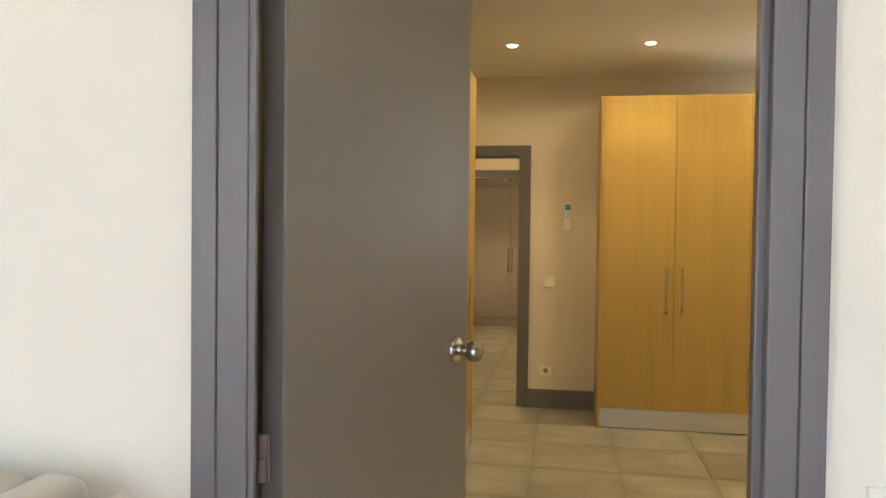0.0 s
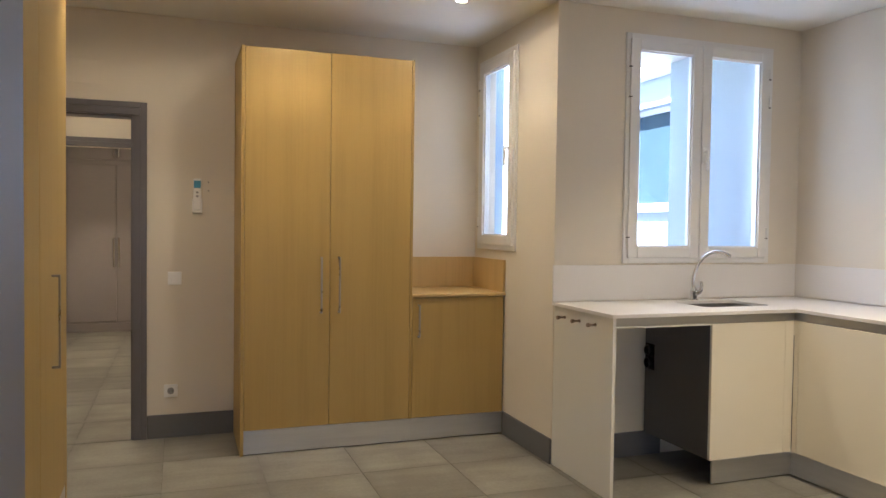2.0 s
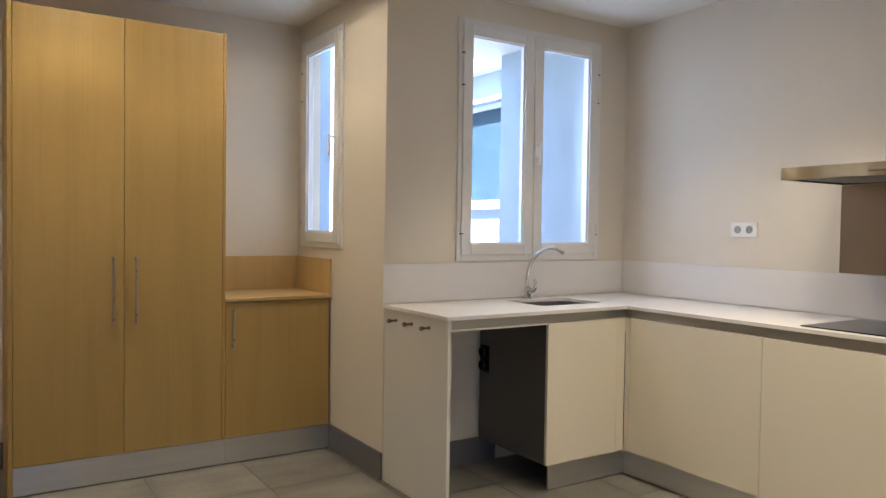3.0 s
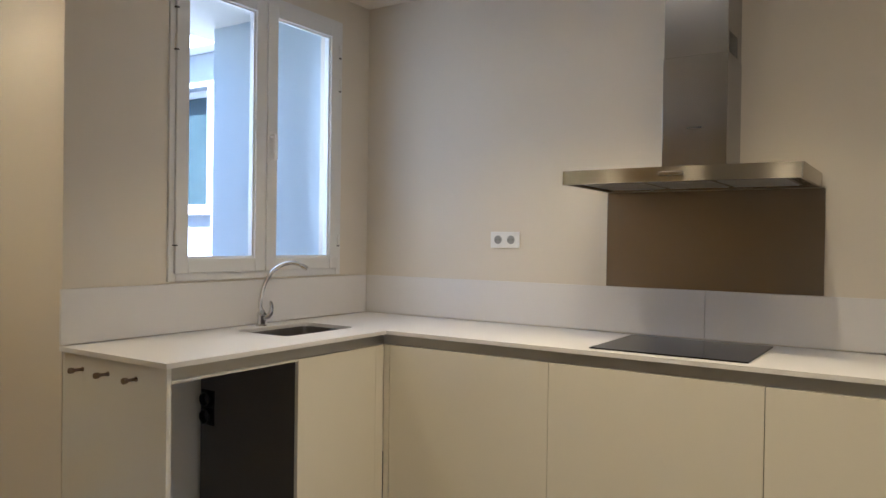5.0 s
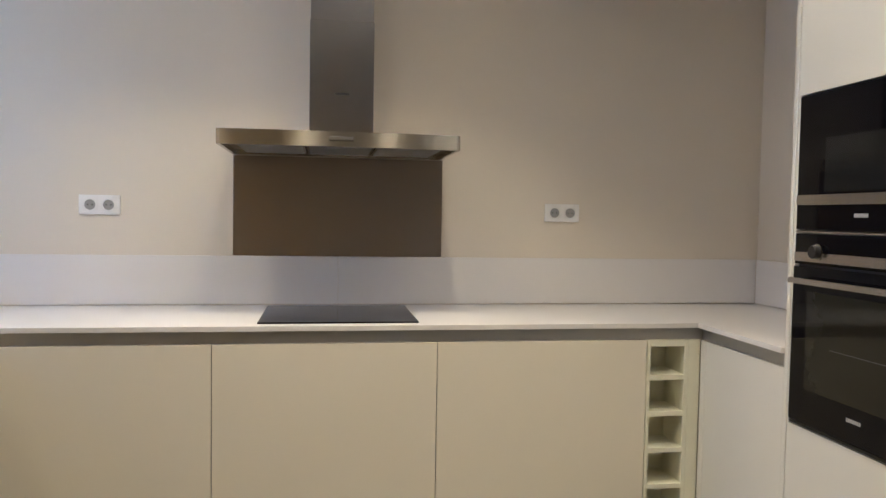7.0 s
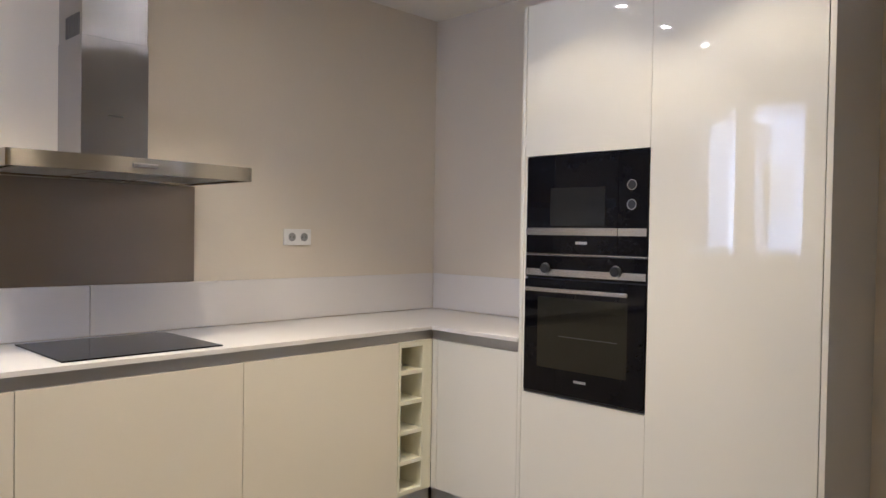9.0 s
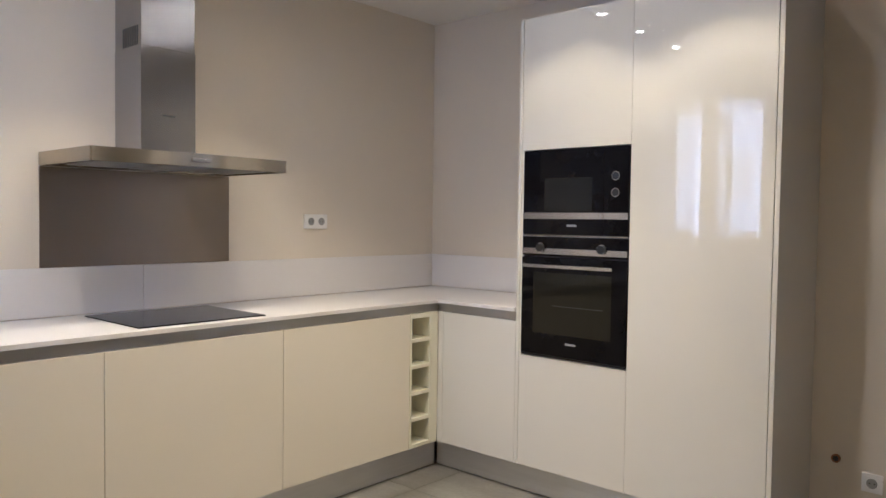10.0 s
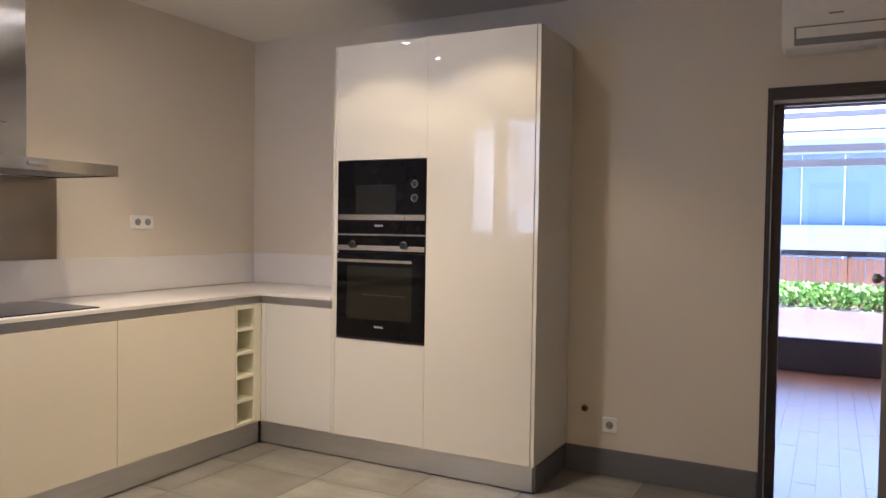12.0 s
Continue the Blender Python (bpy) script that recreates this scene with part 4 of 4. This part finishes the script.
# ---- windows ----
def casement(name, axis, a0, a1, z0, z1, d, sashes, label, hinge_marks):
    """A white casement window in a wall opening; d is the room face of the wall; depth runs outwards (+)."""
    t = thing(name, label, "window", kind="structure")
    def B(p, q, r, s, u, v, bev=0.003):
        return box(p, q, d + u, d + v, r, s, bev) if axis == "x" else box(d + u, d + v, p, q, r, s, bev)
    part("window_frame", frame_bm(axis, a0, a1, z0, z1, d - 0.012, d + 0.06, 0.036), PVC, t)
    n = len(sashes)
    for i, (p, q, hside) in enumerate(sashes):
        s = part("sash", frame_bm(axis, p, q, z0 + 0.034, z1 - 0.034, d - 0.024, d + 0.03, 0.066, 0.004), PVC, t)
        pane = part("pane", B(p + 0.066, q - 0.066, z0 + 0.10, z1 - 0.10, 0.0, 0.006, 0.0), GLASS, s)
        pane.visible_shadow = False
        beads = frame_bm(axis, p + 0.062, q - 0.062, z0 + 0.096, z1 - 0.096, d - 0.010, d - 0.002, 0.012, 0.002)
        part("glazing_bead", beads, PVC, s)
        if hside:
            e = p if hside < 0 else q
            for z in (z0 + 0.16, z1 - 0.20, z1 - 0.38):
                part("hinge", B(e - 0.008, e + 0.008, z, z + 0.065, -0.032, -0.016, 0.003), PVC, s)
                part("hinge_gap", B(e - 0.009, e + 0.009, z - 0.006, z, -0.0265, -0.014, 0.0), DARKMARK, s)
    return t


casement("window_1", "x", 2.652, 3.755, 1.180, 2.562, YK, [(2.678, 3.1945, -1), (3.2005, 3.722, 1)], "white double casement window over the sink, closed", True)
w1 = bpy.data.objects["window_1"]
bm = box(3.200, 3.232, YK - 0.034, YK - 0.022, 1.80, 1.90, 0.004)
add_cyl(bm, (3.216, YK - 0.030, 1.87), (3.216, YK - 0.062, 1.87), 0.008)
add_box(bm, 3.206, 3.226, YK - 0.070, YK - 0.056, 1.755, 1.882, 0.004)
part("handle", bm, WHITEP, w1, "white lever handle")
casement("window_2", "y", 7.032, 7.668, 1.232, 2.568, XR, [(7.070, 7.630, 1)], "white narrow casement window, closed", True)
w2 = bpy.data.objects["window_2"]
bm = box(XR - 0.034, XR - 0.022, 7.087, 7.117, 1.83, 1.93, 0.004)
add_cyl(bm, (XR - 0.030, 7.102, 1.905), (XR - 0.062, 7.102, 1.905), 0.008)
add_box(bm, XR - 0.070, XR - 0.056, 7.092, 7.112, 1.79, 1.917, 0.004)
part("handle", bm, WHITEP, w2, "white lever handle")

# daylight of the open sky over the court, in the window openings
for x0, x1, z0, z1, watts in ((2.754, 3.130, 1.28, 2.46, 0.6), (3.265, 3.651, 1.28, 2.46, 0.6)):
    l = new("window_daylight", bpy.data.lights.new("window_daylight", "AREA"))
    l.data.shape, l.data.size, l.data.size_y, l.data.energy, l.data.color = "RECTANGLE", (x1 - x0) * 0.9, (z1 - z0) * 0.9, watts, (0.84, 0.92, 1.0)
    l.matrix_world = look(((x0 + x1) / 2, YK + 0.30, (z0 + z1) / 2), ((x0 + x1) / 2, YK - 1.0, (z0 + z1) / 2))
l = new("window_daylight", bpy.data.lights.new("window_daylight", "AREA"))
l.data.shape, l.data.size, l.data.size_y, l.data.energy, l.data.color = "RECTANGLE", 0.40, 1.05, 0.2, (0.84, 0.92, 1.0)
l.matrix_world = look((XR + 0.30, 7.35, 1.90), (XR - 1.0, 7.35, 1.90))

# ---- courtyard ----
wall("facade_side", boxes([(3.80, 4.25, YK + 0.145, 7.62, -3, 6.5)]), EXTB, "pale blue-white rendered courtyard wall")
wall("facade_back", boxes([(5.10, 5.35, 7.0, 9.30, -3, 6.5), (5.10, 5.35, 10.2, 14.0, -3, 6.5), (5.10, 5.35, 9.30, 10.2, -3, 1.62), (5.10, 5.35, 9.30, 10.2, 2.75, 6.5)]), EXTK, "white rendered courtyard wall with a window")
wall("facade_link", boxes([(4.25, 5.10, 7.0, 7.62, -3, 6.5)]), EXTW, "white rendered courtyard wall")
wall("facade_north", boxes([(0.47, 5.10, 12.6, 12.85, -3, 6.5)]), EXTN, "white rendered courtyard wall, coloured dark blue-grey as in shade")
tagged(part("ground_court", box(0.3, 5.4, YN, 13, -3.1, -3.0), EXTW), "pale courtyard floor", "ground", kind="structure")
wall("facade_corner", boxes([(4.15, 4.47, 11.4, 11.6, -3, 6.5), (4.99, 5.10, 11.4, 11.6, -3, 6.5), (4.47, 4.99, 11.4, 11.6, -3, 1.71), (4.47, 4.99, 11.4, 11.6, 2.88, 6.5)]), EXTW, "white rendered courtyard wall with a narrow window")
cw = thing("window_4", "white framed narrow window with a sill across the court", "window", kind="structure")
part("window_frame", frame_bm("x", 4.47, 4.99, 1.71, 2.88, 11.43, 11.49, 0.055), PVC, cw)
part("pane", box(4.525, 4.935, 11.45, 11.456, 1.765, 2.825), mat("dim window glass", (0.045, 0.075, 0.088), 0.4, var=0.2, spec=0.25), cw)
part("blind", box(4.527, 4.933, 11.442, 11.449, 2.45, 2.823), EXTW, cw, "half-lowered white blind")
part("sill", box(4.42, 5.04, 11.30, 11.43, 1.665, 1.71, 0.006), EXTW, cw)
nw = thing("window_3", "white framed neighbour's window with a sill across the court", "window", kind="structure")
part("window_frame", frame_bm("y", 9.30, 10.2, 1.62, 2.75, 5.22, 5.28, 0.06), PVC, nw)
part("pane", box(5.25, 5.256, 9.36, 10.14, 1.68, 2.69), mat("dim window glass", (0.045, 0.075, 0.088), 0.4, var=0.2, spec=0.25), nw)
part("sill", box(5.02, 5.22, 9.23, 10.27, 1.575, 1.62, 0.006), EXTW, nw)
led = thing("roof_ledge", "white rendered ledge on the courtyard wall", "ledge", kind="structure")
part("ledge", box(4.92, 5.10, 8.2, 12.6, 3.05, 3.17, 0.01), EXTW, led)

# ---- hall furniture ----
wd = thing("wardrobe", "mauve-grey built-in wardrobe with paired doors and top lockers", "wardrobe")
WY = 12.86
part("carcass", box(-1.215, 0.34, WY + 0.02, 13.5, 0.0, 2.62), WARD, wd)
part("plinth", box(-1.215, 0.34, WY, WY + 0.02, 0.0, 0.11, 0.003), WARD, wd)
for k in range(3):
    x0 = -1.160 + k * 0.56
    dd = part("door", box(x0, x0 + 0.556, WY - 0.012, WY + 0.02, 0.13, 2.10, 0.006), WARD, wd)
    hx = x0 + (0.528 if k % 2 == 0 else 0.030)
    part("handle", boxes([(hx - 0.008, hx + 0.008, WY - 0.05, WY - 0.04, 0.82, 1.18), (hx - 0.008, hx + 0.008, WY - 0.042, WY - 0.012, 0.83, 0.845), (hx - 0.008, hx + 0.008, WY - 0.042, WY - 0.012, 1.155, 1.17)]), SATIN, dd, "satin metal bar handle")
    lk = part("locker_door", box(x0, x0 + 0.552, WY - 0.012, WY + 0.02, 2.16, 2.58, 0.006), WARD, wd)
    part("handle", boxes([(hx - 0.008, hx + 0.008, WY - 0.05, WY - 0.04, 2.20, 2.32), (hx - 0.008, hx + 0.008, WY - 0.042, WY - 0.012, 2.21, 2.225), (hx - 0.008, hx + 0.008, WY - 0.042, WY - 0.012, 2.295, 2.31)]), SATIN, lk)
hd = thing("door_2", "grey hall door standing open, with a steel lever handle", "door", kind="structure")
part("leaf", box(-0.985, -0.945, 9.57, 10.33, 0.01, 2.00, 0.003), DOORGREY, hd)
bm = cyl((-0.945, 10.26, 1.05), (-0.885, 10.26, 1.05), 0.010)
add_cyl(bm, (-0.89, 10.268, 1.05), (-0.89, 10.15, 1.045), 0.009)
part("lever", bm, SATIN, hd, "steel lever handle")


# ---- ceiling lamps ----
def downlight(x, y, watts, spill, beam=0.0):
    """A recessed reflector lamp: a main cone with a visible edge, a weak spill from the rim and, over worktops, a tighter beam."""
    t = thing("downlight", "round recessed ceiling spotlight, lit", "ceiling lamp", "recessed ceiling spotlights")
    part("trim_ring", lathe([(0.030, -0.001), (0.030, -0.004), (0.037, -0.006), (0.043, -0.003), (0.043, 0.0)], pose(x, y, H)), WHITEP, t)
    part("lens", lathe([(0.0295, -0.002), (0.025, -0.004), (0.001, -0.005)], pose(x, y, H)), LAMPGLOW, t, "glowing lamp glass")
    for w, c, e in ((watts, 106, 0.38), (spill, 168, 0.35), (beam, 66, 1.0)):
        if w:
            l = new("spot", bpy.data.lights.new("spot", "SPOT"))
            l.data.energy, l.data.color = w, LAMPCOL
            l.data.spot_size, l.data.spot_blend, l.data.shadow_soft_size = radians(c), e, 0.024
            l.matrix_world = look((x, y, H - 0.012), (x, y, 0))
    return t


for x, y in ((-0.141, 6.71), (0.776, 6.75), (1.680, 6.73)):
    downlight(x, y, LAMP * 0.20, LAMP * 0.115, 3.5)
for x, y in ((3.015, 5.37), (3.010, 4.80), (2.995, 4.26)):
    downlight(x, y, LAMP * 0.31, LAMP * 0.015, 6)
for x, y in ((2.47, 3.73), (1.76, 3.70)):
    downlight(x, y, LAMP * 0.33, LAMP * 0.015, 10)
downlight(-0.55, 8.6, 6, 1.5)
downlight(-0.6, 11.3, 14, 2)

# ---- living room ----
rad = thing("radiator", "cream column radiator with a valve below the wall", "radiator")
ENAMEL = mat("radiator enamel", (0.66, 0.62, 0.55), 0.35, var=0.03)
for k in range(7):
    x = -0.385 - 0.080 * k
    part("column", box(x - 0.0385, x + 0.0385, 2.385, 2.505, 0.12, 1.118, 0.026, 5), ENAMEL, rad, angle=40)
part("valve", tube([(-0.333, 2.43, 1.084), (-0.303, 2.43, 1.084), (-0.283, 2.428, 1.086)], 0.015), ENAMEL, rad, angle=50)
part("knob", cyl((-0.295, 2.428, 1.086), (-0.252, 2.415, 1.116), 0.014, 0.0125), ENAMEL, rad, angle=40)
part("union", cyl((-0.348, 2.43, 1.084), (-0.325, 2.43, 1.084), 0.017, seg=8), mat("brass", (0.30, 0.22, 0.14), 0.35, 0.9, var=0.1), rad, "brass union")
for k in (1, 5):
    x = -0.385 - 0.080 * k
    part("foot", box(x - 0.012, x + 0.012, 2.43, 2.47, 0.0, 0.13, 0.003), ENAMEL, rad)

DARKALU = mat("dark bronze aluminium", (0.055, 0.042, 0.05), 0.35, 0.3, var=0.08)
skirt_g = thing("glazing_1", "dark aluminium sliding glazing onto the terrace", "glazing", kind="structure")
part("bottom_rail", box(-3.08, 1.6, YG - 0.06, YG + 0.02, 0.0, 0.33, 0.006), DARKALU, skirt_g)
part("top_rail", box(-3.08, 1.6, YG - 0.06, YG + 0.02, 2.60, H, 0.004), DARKALU, skirt_g)
for x in (-3.05, -1.30, 1.10):
    part("mullion", box(x - 0.03, x + 0.03, YG - 0.05, YG + 0.01, 0.33, 2.60, 0.004), DARKALU, skirt_g)
for x0, x1 in ((-3.02, -1.33), (-1.27, 1.07), (1.13, 1.60)):
    p = part("pane", box(x0, x1, YG - 0.022, YG - 0.016, 0.33, 2.60), GLASS, skirt_g)
    p.visible_shadow = False

l = new("window_daylight", bpy.data.lights.new("window_daylight", "AREA"))
l.data.shape, l.data.size, l.data.size_y, l.data.energy, l.data.color = "RECTANGLE", 4.5, 2.2, 3.0, (0.90, 0.95, 1.0)
l.matrix_world = look((-0.75, YG + 0.03, 1.46), (-0.75, YG + 2.0, 1.46))

# ---- terrace ----
tagged(part("ground", box(-60, 60, -80, YG - 0.06, -0.40, -0.02), mat("terrace paving", (0.42, 0.39, 0.35), 0.8, var=0.1, scale=3)), "pale terrace paving", "ground", kind="structure")
WOODF = oak("fence wood", (0.42, 0.20, 0.13))
LEAFM = mat("hedge leaf", (0.17, 0.33, 0.06), 0.55, var=0.1, island=0.25)
planter = thing("planter", "long pale planter holding the hedge", "planter")
part("trough", box(-4, 4, -4.2, -3.6, -0.02, 0.42, 0.01), mat("planter render", (0.44, 0.34, 0.33), 0.8, var=0.08), planter)
rng = random.Random(5)
verts, faces = [], []
for i in range(9000):
    p = Vector((rng.uniform(-4, 4), rng.uniform(-4.2, -3.6), 0.42 + 0.30 * rng.random() ** 0.7))
    a = Vector((rng.gauss(0, 1), rng.gauss(0, 1), rng.gauss(0, 1))).normalized()
    b = a.cross(Vector((rng.gauss(0, 1), rng.gauss(0, 1), rng.gauss(0, 1)))).normalized()
    s = rng.uniform(0.03, 0.06)
    k = len(verts)
    verts += [p - a * s, p + b * s * 0.5, p + a * s, p - b * s * 0.5]
    faces.append((k, k + 1, k + 2, k + 3))
me = bpy.data.meshes.new("hedge")
me.from_pydata(verts, [], faces)
me.materials.append(LEAFM)
tagged(new("hedge", me), "clipped bright green box hedge in the planter", "hedge", kind="stuff")
fence = thing("fence", "reddish vertical board fence behind the hedge", "fence")
for k in range(76):
    x = -4.0 + k * 0.106
    part("board", box(x, x + 0.098, -5.03 + 0.006 * (k % 3), -5.0 + 0.006 * (k % 3), -0.02, 1.02 + 0.01 * (k % 2), 0.003), WOODF, fence)
rl = thing("railing", "dark metal rail on top of the fence", "railing")
part("rail", box(-4.1, 4.1, -5.07, -4.97, 1.05, 1.13, 0.008), DARKALU, rl)
for k in range(9):
    part("post", box(-4.1 + k * 1.02, -4.05 + k * 1.02, -5.09, -5.04, -0.02, 1.05, 0.003), DARKALU, rl)
bl = thing("blue_building", "blue-grey clad building behind the terrace", "building")
part("cladding", boxes([(-9 + 0.9 * k, -8.12 + 0.9 * k, -13.0, -12.6 - 0.02 * (k % 2), -0.4, 3.2) for k in range(20)]), mat("blue cladding", (0.13, 0.20, 0.36), 0.5, var=0.1, scale=2), bl)
part("parapet", box(-9.2, 9.2, -12.5, -12.3, 0.9, 1.55, 0.02), mat("pale parapet", (0.30, 0.37, 0.46), 0.7, var=0.05), bl)
part("cornice", box(-9.2, 9.2, -13.1, -12.3, 3.2, 3.55, 0.02), mat("pale parapet", (0.30, 0.37, 0.46)), bl)
scr = thing("terrace_screen", "grey slatted screen between posts on the terrace", "screen")
BEAM = mat("grey beam", (0.30, 0.26, 0.25), 0.6, var=0.06)
for z0, z1 in ((2.72, 2.79), (2.555, 2.58), (2.32, 2.405), (2.15, 2.235)):
    part("slat", box(-4.0, 4.0, -3.03, -2.97, z0, z1, 0.004), BEAM, scr)
for x in (-4.08, 4.0):
    part("post", box(x, x + 0.08, -3.04, -2.96, -0.02, 2.85, 0.004), BEAM, scr)
tagged(part("canopy_slab", box(-6, 6, YG - 0.7, YG - 0.06, 2.72, 2.86, 0.01), EXTW), "white slab projecting over the terrace door", "canopy", kind="structure")
# unseen block over the ceiling, its height set to keep sun off the court walls
wall("upper_storey", boxes([(-1.2, 4.2, 2.6, YK + 0.14, H + 0.14, 6.6), (-1.2, XR + 0.12, YK + 0.14, YN + 0.12, H + 0.14, 6.6)]), EXTW, "unseen white block above the kitchen that shades the court")

# ---- floors ----
base = tagged(part("floor", box(XW - 0.1, XE, YS, YN, -0.08, -0.004), GROUT), "square cement-look floor tiles with thin grout", "floor", kind="structure")
hall = tagged(part("floor_hall", box(-1.4, 0.45, YN, 13.5, -0.08, -0.004), GROUT), "cement-look hall floor tiles", "floor", kind="structure")
TS, GX, GY = 0.5285, 0.052, 6.690
tile_me = bpy.data.meshes.new("tile")
bm = box(0.0012, TS - 0.0012, 0.0012, TS - 0.0012, -0.004, 0.0, 0.0008, 1)
bm.to_mesh(tile_me)
bm.free()
tile_me.materials.append(TILE)


def lay(parent, x_lo, x_hi, y_lo, y_hi):
    for i in range(math.floor((x_lo - GX) / TS), math.ceil((x_hi - GX) / TS)):
        for j in range(math.floor((y_lo - GY) / TS), math.ceil((y_hi - GY) / TS)):
            x, y = GX + i * TS, GY + j * TS
            x0, x1, y0, y1 = max(x, x_lo), min(x + TS, x_hi), max(y, y_lo), min(y + TS, y_hi)
            if x1 - x0 < 0.02 or y1 - y0 < 0.02:
                continue
            if x1 - x0 > TS - 0.001 and y1 - y0 > TS - 0.001:
                ob = new("tile", tile_me)
                ob.location = (x, y, 0)
            else:
                ob = part("tile", box(0.0012, x1 - x0 - 0.0012, 0.0012, y1 - y0 - 0.0012, -0.004, 0.0, 0.0008, 1), TILE)
                ob.location = (x0, y0, 0)
            ob.parent = parent


lay(base, XW, XE, YS + 0.0, YN)
lay(hall, -1.3, 0.35, YN, 12.86)
wood = tagged(part("floor_living", box(-3.1, 1.6, YG, YS, -0.08, -0.004), GROUT), "glossy brown oak parquet in the living room", "floor", kind="structure")
pm = bpy.data.meshes.new("plank")
bm = box(0, 0.1192, 0, 1.1985, -0.004, 0, 0.0006, 1)
bm.to_mesh(pm)
bm.free()
pm.materials.append(PARQUET)
for i in range(39):
    for j in range(-1, 4):
        y = YG + 1.2 * j + (i * 0.43) % 1.2
        y0, y1 = max(y, YG), min(y + 1.2, YS)
        if y1 - y0 < 0.03:
            continue
        if y1 - y0 > 1.199:
            ob = new("plank", pm)
        else:
            ob = part("plank", box(0, 0.1192, 0, y1 - y0 - 0.001, -0.004, 0, 0.0006, 1), PARQUET)
        ob.location = (-3.08 + 0.12 * i, y0, 0)
        ob.parent = wood
